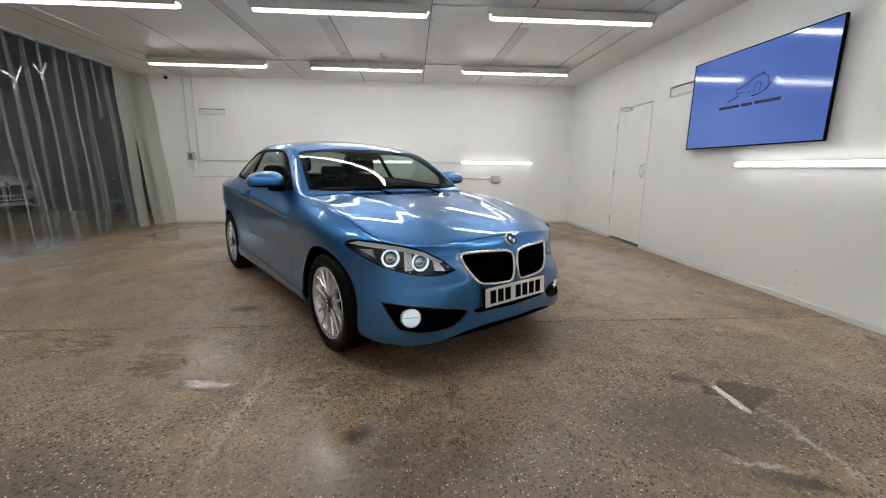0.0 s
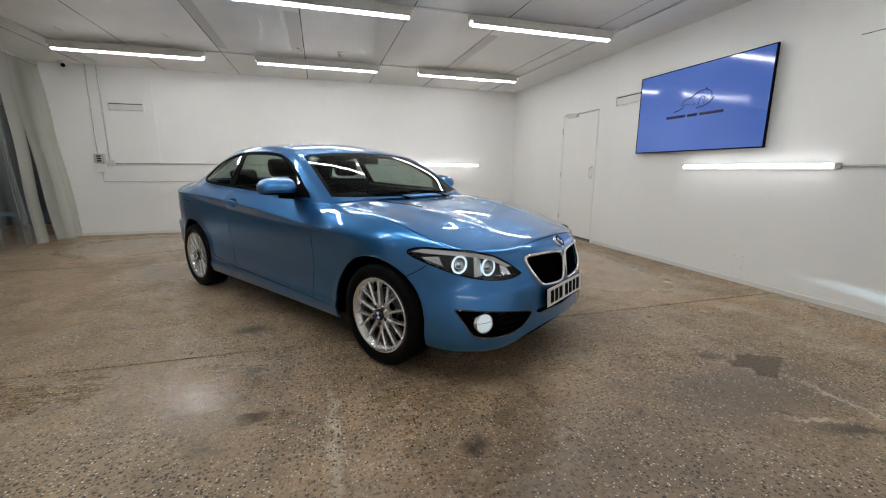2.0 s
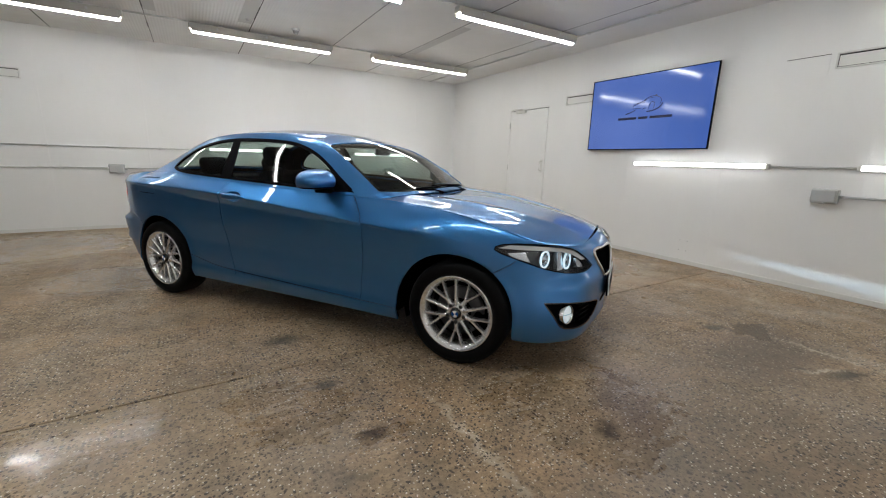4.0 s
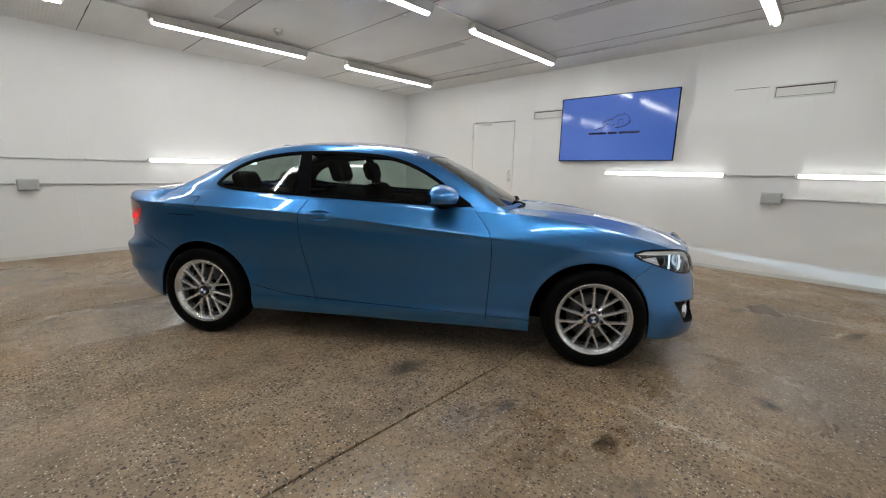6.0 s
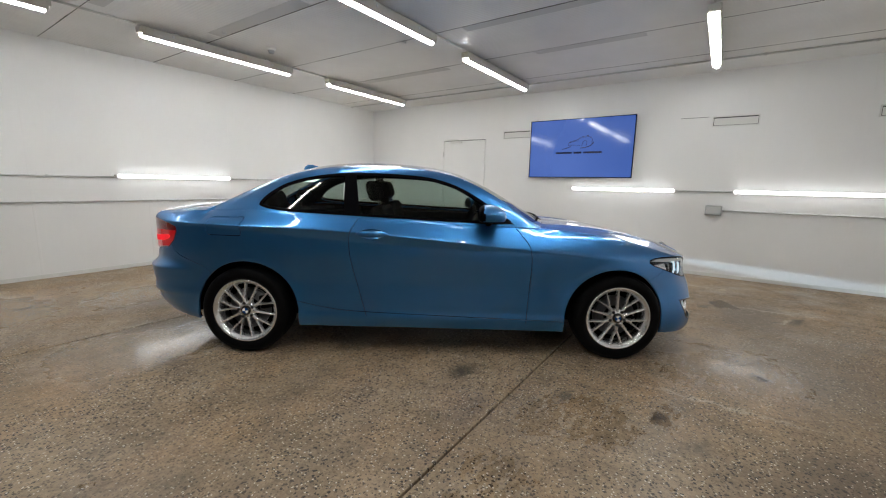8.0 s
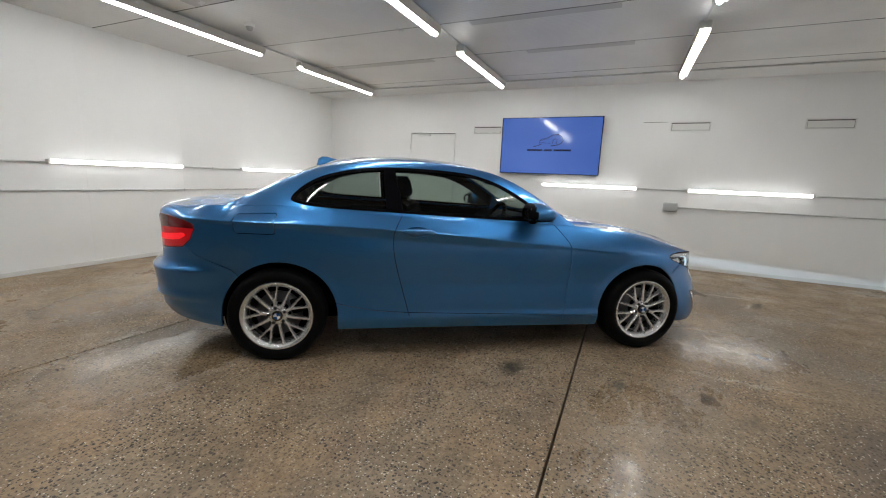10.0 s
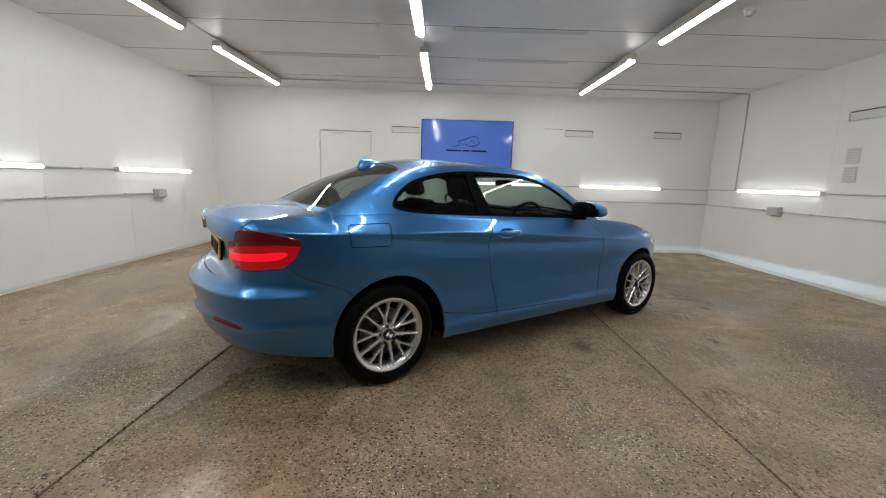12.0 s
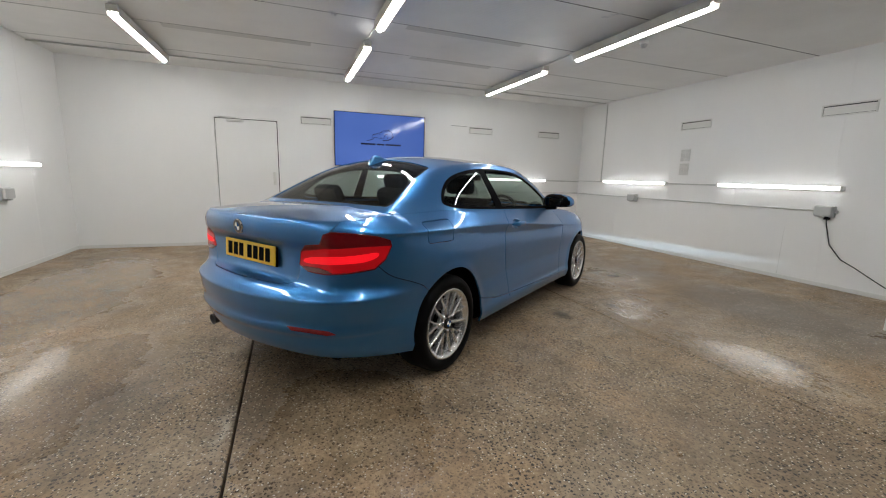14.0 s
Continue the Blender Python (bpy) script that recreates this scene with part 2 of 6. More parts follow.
BRASS = material("steel clip", (0.6, 0.6, 0.6), 0.3, 1.0)
TUBE_LIGHT = glowing("lit tube", (0.98, 0.995, 0.98), TUBE)
WALL_TUBE = glowing("lit wall tube", (0.99, 0.99, 0.98), TUBE * 0.14)
PIPE = material("white painted conduit", (0.58, 0.58, 0.57), 0.4)
WATER = pane("standing water", (0.55, 0.52, 0.48), 0.03, ior=1.33)

# ---- mesh helpers ----
def link_mesh(name, bm, mat, parent=None, label="", smooth=False):
    me = bpy.data.meshes.new(name)
    bm.to_mesh(me)
    bm.free()
    me.materials.append(mat)
    if smooth:
        me.polygons.foreach_set("use_smooth", [True] * len(me.polygons))
    ob = new(name, me)
    if parent:
        ob.parent = parent
    if label:
        tagged(ob, label)
    return ob


part = link_mesh


def box_into(bm, lo, hi, bevel=0.0, segments=2):
    r = bmesh.ops.create_cube(bm, size=1.0)["verts"]
    lo, hi = Vector(lo), Vector(hi)
    for v in r:
        v.co = Vector(((v.co[i] + 0.5) * (hi[i] - lo[i]) + lo[i]) for i in range(3))
    if bevel:
        edges = list({e for v in r for e in v.link_edges})
        bmesh.ops.bevel(bm, geom=edges, offset=bevel, segments=segments, affect="EDGES", profile=0.5)
    return bm


def box(lo, hi, bevel=0.0, segments=2):
    return box_into(bmesh.new(), lo, hi, bevel, segments)


def boxes(pairs, bevel=0.0):
    bm = bmesh.new()
    for lo, hi in pairs:
        box_into(bm, lo, hi, bevel)
    return bm


def tube(points, radius, sides=10, bm=None, caps=True):
    """A round bar along a polyline."""
    bm = bm or bmesh.new()
    pts = [Vector(p) for p in points]
    rings, up = [], Vector((0, 0, 1))
    for i, p in enumerate(pts):
        way = (pts[min(i + 1, len(pts) - 1)] - pts[max(i - 1, 0)]).normalized()
        side = way.cross(up)
        side = side.normalized() if side.length > 1e-4 else Vector((1, 0, 0))
        lift = side.cross(way)
        rings.append([bm.verts.new(p + radius * (math.cos(a) * side + math.sin(a) * lift)) for a in (2 * math.pi * k / sides for k in range(sides))])
    for a, b in zip(rings, rings[1:]):
        for k in range(sides):
            bm.faces.new((a[k], a[(k + 1) % sides], b[(k + 1) % sides], b[k]))
    if caps:
        bm.faces.new(rings[0][::-1])
        bm.faces.new(rings[-1])
    bmesh.ops.recalc_face_normals(bm, faces=bm.faces)
    return bm


def thing(name, label, category, at=(0, 0, 0), turn=0.0, group="", kind=""):
    e = new(name)
    e.empty_display_size = 0.1
    e.matrix_world = pose(*at, 0, 0, turn)
    return tagged(e, label, category, group, kind)


def structure(name, bm, mat, label, category, smooth=False):
    return tagged(link_mesh(name, bm, mat, smooth=smooth), label, category, kind="structure")


# ---- the room: x from the strip curtain to the screen wall, y from the near wall to the far one ----
XL, XR, YN, YF, TOP = -5.42, 3.10, -0.68, 8.66, 2.85
HALL = -16.0
structure("wall_screen", boxes([((XR, YN - 0.12, 0), (XR + 0.12, 5.725, TOP)), ((XR, 6.685, 0), (XR + 0.12, YF + 0.12, TOP)),
                                ((XR, 5.725, 2.115), (XR + 0.12, 6.685, TOP))]), WALL, "white painted insulated panel wall behind the screen", "wall")
structure("wall_far", box((XL - 0.1, YF, 0), (XR, YF + 0.12, TOP)), WALL, "white painted insulated panel wall with tube lamps", "wall")
structure("wall_near", box((XL - 0.1, YN - 0.12, 0), (XR, YN, TOP)), WALL, "white painted panel wall with sockets and vents", "wall")
structure("wall_return", box((-2.97, YN, 0), (-2.84, 0.66, TOP), 0.004), WALL, "white painted wall end beside the sockets", "wall")
structure("wall_entrance", box((XL - 0.12, YN, 0), (XL, 1.3, TOP)), WALL, "white painted wall beside the strip curtain", "wall")

floor = tagged(new("floor"), "worn brown concrete floor in three slabs", "floor", kind="structure")
for y0, y1 in ((YN - 0.12, 2.824), (2.835, 5.860), (5.872, YF + 0.12)):
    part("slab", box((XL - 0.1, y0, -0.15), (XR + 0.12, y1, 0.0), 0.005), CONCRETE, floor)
structure("floor_base", box((HALL, YN - 3, -0.3), (XR + 0.2, YF + 2, -0.16)), SEAM, "dark ground under the slabs", "ground")
structure("hall_floor", box((HALL, YN - 3, -0.15), (XL - 0.1, YF + 2, -0.004)), CONCRETE, "brown concrete floor of the hall behind the curtain", "floor")

JOINTS = [-4.75, -3.6, -2.42, -1.25, -0.09, 1.0, 2.15]
bm = bmesh.new()
edges = [XL - 0.1] + JOINTS + [XR + 0.12]
for a, b in zip(edges, edges[1:]):
    box_into(bm, (a + 0.004, YN - 0.12, TOP), (b - 0.004, YF + 0.12, TOP + 0.1))
box_into(bm, (XL - 0.1, YN - 0.12, TOP + 0.012), (XR + 0.12, YF + 0.12, TOP + 0.13))
structure("ceiling", bm, CEILING, "white ribbed ceiling panels with open joints", "ceiling")
joint_rng = random.Random(21)
for x in JOINTS:
    bm, y = bmesh.new(), YN
    while y < YF:
        step = joint_rng.uniform(0.25, 0.7)
        w, o = joint_rng.uniform(0.0025, 0.0070), joint_rng.uniform(-0.002, 0.002)
        box_into(bm, (x + o - w, y, TOP - 0.0006), (x + o + w, min(y + step, YF), TOP + 0.012))
        y += step
    structure("ceiling_joint", bm, GAP, "dark uneven joint between ceiling panels", "joint")
for x0, x1, y0, y1 in ((1.012, 1.135, 2.73, 3.95), (1.012, 1.15, 5.25, 6.85), (-1.42, -1.262, 5.20, 6.78), (-0.08, 0.04, 2.85, 4.30), (-2.41, -2.29, 4.70, 6.95)):
    structure("ceiling_trim", box((x0, y0, TOP - 0.0015), (x1, y1, TOP + 0.001)), PATCH, "matt grey sealing strip along a ceiling joint", "trim")

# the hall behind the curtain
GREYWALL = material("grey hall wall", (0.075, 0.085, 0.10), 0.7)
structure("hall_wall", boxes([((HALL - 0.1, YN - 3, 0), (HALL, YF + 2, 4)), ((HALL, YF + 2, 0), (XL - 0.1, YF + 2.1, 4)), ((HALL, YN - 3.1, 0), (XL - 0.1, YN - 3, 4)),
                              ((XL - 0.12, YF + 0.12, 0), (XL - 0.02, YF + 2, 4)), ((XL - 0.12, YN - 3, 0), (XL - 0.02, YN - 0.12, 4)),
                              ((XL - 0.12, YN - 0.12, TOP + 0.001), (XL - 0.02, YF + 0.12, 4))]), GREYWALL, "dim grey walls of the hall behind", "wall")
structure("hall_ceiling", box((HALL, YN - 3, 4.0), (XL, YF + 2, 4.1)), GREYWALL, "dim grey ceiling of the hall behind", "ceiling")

# panel joints on the walls: shallow covered seams
def wall_seam(name, lo, hi):
    structure(name, box(lo, hi, 0.001), WALL, "painted seam strip between wall panels", "trim")


for y in (0.55, 1.75, 2.95, 4.15, 5.36, 7.75):
    wall_seam("wall_seam", (XR - 0.0012, y - 0.010, 0.05), (XR + 0.001, y + 0.010, TOP))
for x in (-3.85, -2.65, -1.45, -0.25, 0.95, 2.15):
    wall_seam("wall_seam", (x - 0.012, YF - 0.0012, 0.05), (x + 0.012, YF + 0.001, TOP))
for x in (-1.62, -0.45, 0.72, 1.9):
    wall_seam("wall_seam", (x - 0.012, YN - 0.001, 0.05), (x + 0.012, YN + 0.0012, TOP))
structure("baseboard", boxes([((XR - 0.012, YN, 0), (XR - 0.0005, 5.66, 0.05)), ((XR - 0.012, 6.74, 0), (XR - 0.0005, YF, 0.05)),
                              ((XL, YF - 0.012, 0), (XR - 0.012, YF - 0.0005, 0.05)), ((-2.84, YN + 0.0005, 0), (XR - 0.012, YN + 0.012, 0.05))], 0.002),
          TRIM, "low white upstand along the walls", "baseboard")


# ---- lamps ----
def ceiling_lamp():
    """A 1.8 m weatherproof batten along x, hung from the ceiling; its origin lies on the ceiling."""
    e = thing("ceiling_lamp", "lit tube lamp in a beige weatherproof batten under the ceiling", "lamp", group="ceiling tube lamps")
    bm = bmesh.new()
    box_into(bm, (-0.90, -0.05, -0.085), (0.90, 0.05, -0.022), 0.014, 3)
    for y in (-0.052, 0.046):
        box_into(bm, (-0.90, y, -0.122), (0.90, y + 0.006, -0.075))
    for s in (-0.905, 0.905):
        box_into(bm, (s - 0.02, -0.052, -0.092), (s + 0.02, 0.052, -0.024), 0.012, 2)
    part("housing", bm, BATTEN, e, smooth=False)
    part("diffuser", tube([(-0.885, 0, -0.112), (0.885, 0, -0.112)], 0.027, 14), TUBE_LIGHT, e, "glowing white tube", smooth=True)
    for x in (-0.6, 0.0, 0.6):
        part("clip", box((x - 0.012, -0.056, -0.075), (x + 0.012, 0.056, -0.05), 0.003), BRASS, e, "steel clip")
    for x in (-0.55, 0.55):
        part("hanger", box((x - 0.02, -0.015, -0.024), (x + 0.02, 0.015, 0.0)), BRASS, e, "steel ceiling bracket")
    return e


first = ceiling_lamp()
spots = [(x, y) for y in (2.12, 4.63, 7.13) for x in (-3.56, -1.04, 1.44)]
first.matrix_world = pose(spots[0][0], spots[0][1], TOP)
for x, y in spots[1:]:
    copy_thing(first, pose(x, y, TOP))
# two unseen tube lamps, added to light the hall and the white car
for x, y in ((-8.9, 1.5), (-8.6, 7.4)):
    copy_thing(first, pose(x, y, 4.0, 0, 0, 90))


def wall_lamp():
    """A slim tube lamp along x on a wall; its back lies at y = 0 and it faces -y."""
    e = thing("wall_lamp", "slim lit tube lamp screwed to the white wall", "lamp", group="wall tube lamps")
    part("backplate", box((-0.76, -0.036, -0.028), (0.76, 0.0, 0.028), 0.006), WHITE, e)
    part("diffuser", tube([(-0.75, -0.045, 0), (0.75, -0.048, 0)], 0.024, 12), WALL_TUBE, e, "glowing white tube", smooth=True)
    for x in (-0.765, 0.765):
        part("end_cap", box((x - 0.014, -0.068, -0.024), (x + 0.014, 0.0, 0.024), 0.006), WHITE, e, "white plastic end cap")
    return e


lamp = wall_lamp()
WL = [(-1.06, YF, 1.265, 0), (1.48, YF, 1.265, 0), (XR, 3.25, 1.22, -90), (XR, 1.02, 1.22, -90), (1.475, YN, 1.23, 180), (-0.985, YN, 1.23, 180)]
lamp.matrix_world = pose(*WL[0][:3], 0, 0, WL[0][3])
for x, y, z, a in WL[1:]:
    copy_thing(lamp, pose(x, y, z, 0, 0, a))

# ---- screen ----
SCREEN = glowing("lit blue screen", (0.105, 0.215, 0.70), 0.62)
sb = SCREEN.node_tree.nodes["Principled BSDF"]
sb.inputs["Base Color"].default_value = (0.01, 0.012, 0.02, 1)
sb.inputs["Roughness"].default_value = 0.08
glow = ramp(SCREEN, [(0.35, (0.085, 0.185, 0.64)), (0.65, (0.135, 0.255, 0.78))])
link(SCREEN, noisy(SCREEN, 0.9, 1, 0.5), "Fac", glow, "Fac")
link(SCREEN, glow, "Color", sb, "Emission Color")
INK = material("dark blue print", (0.008, 0.012, 0.06), 0.3)

tv = thing("wall_screen", "large wall-mounted screen showing a blue slide with a dark emblem", "screen", (3.02, 3.94, 1.878), -90)
part("bezel", boxes([((-0.846, 0.0, -0.478), (0.846, 0.026, -0.466)), ((-0.846, 0.0, 0.468), (0.846, 0.026, 0.478)), ((-0.846, 0.0, -0.466), (-0.834, 0.026, 0.468)), ((0.834, 0.0, -0.466), (0.846, 0.026, 0.468)),
                     ((-0.834, 0.012, -0.466), (0.834, 0.026, 0.468)), ((-0.5, 0.026, -0.35), (0.5, 0.055, 0.3))], 0.002), BLACK, tv, "thin black bezel")
part("display", box((-0.834, 0.004, -0.466), (0.834, 0.0115, 0.468)), SCREEN, tv, "glowing blue display")
for bx in (-0.23, 0.23):
    part("bracket", box((bx - 0.02, 0.055, -0.2), (bx + 0.02, 0.079, 0.2)), BRASS, tv)


def ink_line(points, radius):
    pts = [np.array(p, float) for p in points]
    out = [pts[0]]
    for i in range(len(pts) - 1):
        p0, p1, p2, p3 = pts[max(i - 1, 0)], pts[i], pts[i + 1], pts[min(i + 2, len(pts) - 1)]
        for t in (0.25, 0.5, 0.75, 1.0):
            out.append(0.5 * (2 * p1 + (p2 - p0) * t + (2 * p0 - 5 * p1 + 4 * p2 - p3) * t * t + (3 * p1 - p0 - 3 * p2 + p3) * t ** 3))
    bm = tube([(x, 0.0, z) for x, z in out], radius, 6)
    for v in bm.verts:
        v.co.y = 0.0015 + v.co.y * 0.1
    return bm


for pts, r in (([(-0.27, -0.012), (-0.20, 0.004), (-0.13, 0.032)], 0.007), ([(0.03, 0.002), (0.12, 0.012), (0.20, 0.045), (0.238, 0.095)], 0.008), ([(-0.165, 0.045), (-0.165, 0.085), (-0.12, 0.115), (-0.03, 0.135), (0.03, 0.175), (0.11, 0.188), (0.19, 0.165), (0.215, 0.12), (0.20, 0.085)], 0.0045),
               ([(-0.15, 0.09), (-0.08, 0.112), (0.0, 0.118)], 0.004), ([(0.05, 0.03), (0.07, 0.10), (0.10, 0.118), (0.13, 0.10), (0.12, 0.035)], 0.0045), ([(-0.16, 0.05), (-0.10, 0.055), (-0.05, 0.045)], 0.004),
               ([(-0.02, 0.135), (0.05, 0.165), (0.12, 0.17)], 0.003), ([(0.125, 0.188), (0.14, 0.20), (0.155, 0.18)], 0.006), ([(-0.03, 0.035), (0.0, 0.05), (0.02, 0.04)], 0.005)):
    part("emblem_line", ink_line(pts, r), INK, tv, "dark curved emblem line")
x = -0.375
for w in (0.27, 0.13, 0.29):
    part("text_bar", box((x, 0.001, -0.086), (x + w, 0.0035, -0.056)), INK, tv, "dark bar of writing")
    x += w + 0.03

# ---- door in the screen wall ----
door = tagged(new("door_1"), "closed white flush door with a pull handle and closer", "door", kind="structure")
part("door_leaf", box((3.099, 5.738, 0.045), (3.145, 6.674, 2.101), 0.003), WALL, door)
part("door_frame", boxes([((3.15, 5.70, 0.0), (3.20, 6.71, 2.13))], 0.0), BLACK, door, "dark gap behind the leaf")
part("threshold", boxes([((3.10, 5.726, 0.0), (3.15, 6.684, 0.018))]), SEAM, door)
part("door_handle", tube([(3.098, 5.80, 1.06), (3.055, 5.80, 1.065), (3.045, 5.80, 1.09), (3.045, 5.80, 1.19), (3.055, 5.80, 1.215), (3.098, 5.80, 1.22)], 0.011, 10), TRIM, door, "white pull handle", True)
part("handle_plate", box((3.092, 5.775, 1.03), (3.098, 5.825, 1.25), 0.002), TRIM, door)
part("door_closer", box((3.05, 6.25, 2.055), (3.098, 6.50, 2.10), 0.008), WHITE, door, "white overhead closer")
part("closer_arm", tube([(3.06, 6.30, 2.105), (2.98, 6.42, 2.115), (3.095, 6.62, 2.125)], 0.008, 8), TRIM, door, "", True)
for z in (0.35, 1.1, 1.85):
    part("hinge", tube([(3.094, 6.684, z - 0.05), (3.094, 6.684, z + 0.05)], 0.008, 8), BRASS, door, "", True)


# ---- vents, sockets, conduits ----
def vent(at, turn, w=0.53, h=0.14, group="wall vents"):
    e = thing("wall_vent", "long white slotted vent cover on the wall", "vent", at, turn, group)
    part("vent_frame", boxes([((-w / 2, -0.014, -h / 2), (w / 2, 0.0, -h / 2 + 0.014)), ((-w / 2, -0.018, h / 2 - 0.014), (w / 2, 0.0, h / 2)), ((-w / 2, -0.014, -h / 2 + 0.014), (-w / 2 + 0.014, 0.0, h / 2 - 0.014)), ((w / 2 - 0.014, -0.014, -h / 2 + 0.014), (w / 2, 0.0, h / 2 - 0.014))], 0.002), TRIM, e)
    # dark sheet stands in for the shade under the frame's edges
    part("vent_backing", box((-w / 2 + 0.008, -0.002, -h / 2 + 0.008), (w / 2 - 0.008, -0.0005, h / 2 - 0.008)), GAP, e, "dark backing painted as the shade round the plate")
    part("vent_plate", box((-w / 2 + 0.020, -0.007, -h / 2 + 0.019), (w / 2 - 0.018, -0.002, h / 2 - 0.027), 0.001), TRIM, e)
    return e


v0 = vent((XR, 5.085, 2.16), -90)
for x, y, z, a in ((XR, 1.86, 2.185, -90), (XR, 0.215, 2.20, -90), (0.31, YN, 2.185, 180), (-1.65, YN, 2.165, 180), (-4.255, YF, 2.20, 0)):
    copy_thing(v0, pose(x, y, z, 0, 0, a))
pan = thing("access_panel", "painted-over square access panel on the wall", "panel", (XR, 2.34, 2.15), -90)
part("panel_plate", box((-0.17, -0.004, -0.10), (0.17, 0.0, 0.10), 0.001), WALL, pan)
part("panel_joint", box((-0.17, -0.0035, 0.101), (0.17, -0.0005, 0.106)), GAP, pan, "dark open upper joint")
for z in (1.705, 1.475):
    sq = thing("grille_vent", "small white double grille vent on the wall", "vent", (0.43, YN, z), 180, "square grille vents")
    part("vent_frame", box((-0.088, -0.006, -0.098), (0.088, 0.0, 0.098), 0.003), TRIM, sq)
    for c in (-0.042, 0.042):
        for k in range(9):
            part("slat", box((c - 0.034, -0.011, -0.084 + k * 0.0195), (c + 0.034, -0.006, -0.073 + k * 0.0195)), PIPE, sq)


def socket(at, turn, w=0.20, h=0.14, d=0.09):
    e = thing("socket_box", "grey weatherproof socket box on the wall", "socket", at, turn, "socket boxes")
    part("box_body", box((-w / 2, -d * 0.6, -h / 2), (w / 2, 0.0, h / 2), 0.01), GREYBOX, e)
    part("box_lid", box((-w / 2 + 0.006, -d, -h / 2 + 0.012), (w / 2 - 0.006, -d * 0.6, h / 2 - 0.004), 0.014), GREYBOX, e)
    part("latch", box((-0.02, -d - 0.006, -h / 2 - 0.004), (0.02, -d * 0.6, -h / 2 + 0.014), 0.004), GREYBOX, e)
    part("gland", tube([(w / 2, -0.03, 0), (w / 2 + 0.03, -0.03, 0)], 0.014, 10), GREYBOX, e, "", True)
    return e


s0 = socket((XR, 1.985, 0.955), -90)
for x, y, z, a in ((-3.08, YF, 0.925, 0), (1.47, YF, 0.925, 0), (1.43, YN, 0.945, 180), (-1.62, YN, 0.945, 180)):
    copy_thing(s0, pose(x, y, z, 0, 0, a))
sw = thing("isolator_box", "grey isolator box with dark switches on the wall", "switch box", (-4.73, YF, 1.27))
part("box_body", box((-0.075, -0.07, -0.02), (0.075, 0.0, 0.14), 0.008), GREYBOX, sw)
part("lower_box", box((-0.065, -0.06, -0.17), (0.065, 0.0, -0.03), 0.008), WHITE, sw)
for dz in (0.02, 0.06, 0.10):
    part("switch", box((-0.03, -0.085, dz - 0.012), (0.03, -0.068, dz + 0.012), 0.004), BLACK, sw)
jb = thing("junction_box", "small white junction box on the wall", "switch box", (-4.57, YF, 1.265))
part("box_body", box((-0.045, -0.05, -0.045), (0.045, 0.0, 0.045), 0.006), WHITE, jb)




def conduit(points, radius=0.0105):
    e = thing("conduit", "painted round cable conduit clipped along wall and ceiling", "conduit", group="conduits")
    part("pipe", tube(points, radius, 10), PIPE, e, "", True)
    for a, b in zip(points, points[1:]):
        a, b = Vector(a), Vector(b)
        n = int((b - a).length / 0.9)
        for k in range(n):
            c = a + (b - a) * (k + 0.5) / max(n, 1)
            part("saddle", box(c - Vector((0.015,) * 3), c + Vector((0.015,) * 3), 0.004), PIPE, e)


YFc, YNc, XRc, Zc = YF - 0.0125, YN + 0.0125, XR - 0.0125, TOP - 0.0125
for pts in ([(-4.52, YFc, 1.252), (-1.83, YFc, 1.252)], [(-0.29, YFc, 1.262), (0.71, YFc, 1.262)], [(-4.73, YFc, 1.10), (-4.73, YFc, 0.94), (-3.19, YFc, 0.94)], [(-2.97, YFc, 0.935), (1.36, YFc, 0.93)],
            [(-4.60, YFc, 1.31), (-4.60, YFc, 2.84)], [(-4.76, YFc, 1.41), (-4.76, YFc, 2.84)], [(XRc, 2.48, 1.22), (XRc, 1.79, 1.22)], [(XRc, 0.25, 1.22), (XRc, YNc, 1.22)], [(XRc, 1.87, 0.955), (XRc, YNc, 0.955)],
            [(XRc - 0.02, YNc, 0.95), (1.55, YNc, 0.95)], [(1.31, YNc, 0.945), (-1.5, YNc, 0.945)], [(2.36, YNc, 1.23), (2.36, YNc, 2.82)], [(0.69, YNc, 1.23), (-0.20, YNc, 1.23)], [(XRc - 0.02, YNc, 1.235), (2.27, YNc, 1.235)],
            [(2.44, YN, Zc), (2.44, YF, Zc)], [(-4.46, 2.2, Zc), (-4.46, YF - 0.3, Zc)]):
    conduit(pts)
for y in (2.12, 4.63, 7.13):
    for a, b in ((-4.45, -4.47), (-2.63, -1.97), (-0.11, 0.51)):
        if b > a:
            conduit([(a, y, Zc), (b, y, Zc)])

cable = thing("power_cable", "thin black cable hanging from the socket box", "cable")
part("cord", tube([(-1.655, YN + 0.045, 0.87), (-1.66, YN + 0.03, 0.78), (-1.70, YN + 0.02, 0.62), (-1.72, YN + 0.02, 0.54), (-1.86, YN + 0.03, 0.38), (-2.02, YN + 0.03, 0.30), (-2.20, YN + 0.04, 0.20), (-2.40, YN + 0.06, 0.10), (-2.60, YN + 0.10, 0.012), (-2.80, YN + 0.16, 0.008)], 0.006, 8), RUBBER, cable, "", True)
part("plug", box((-1.68, YN + 0.01, 0.845), (-1.63, YN + 0.065, 0.885), 0.008), BLACK, cable)

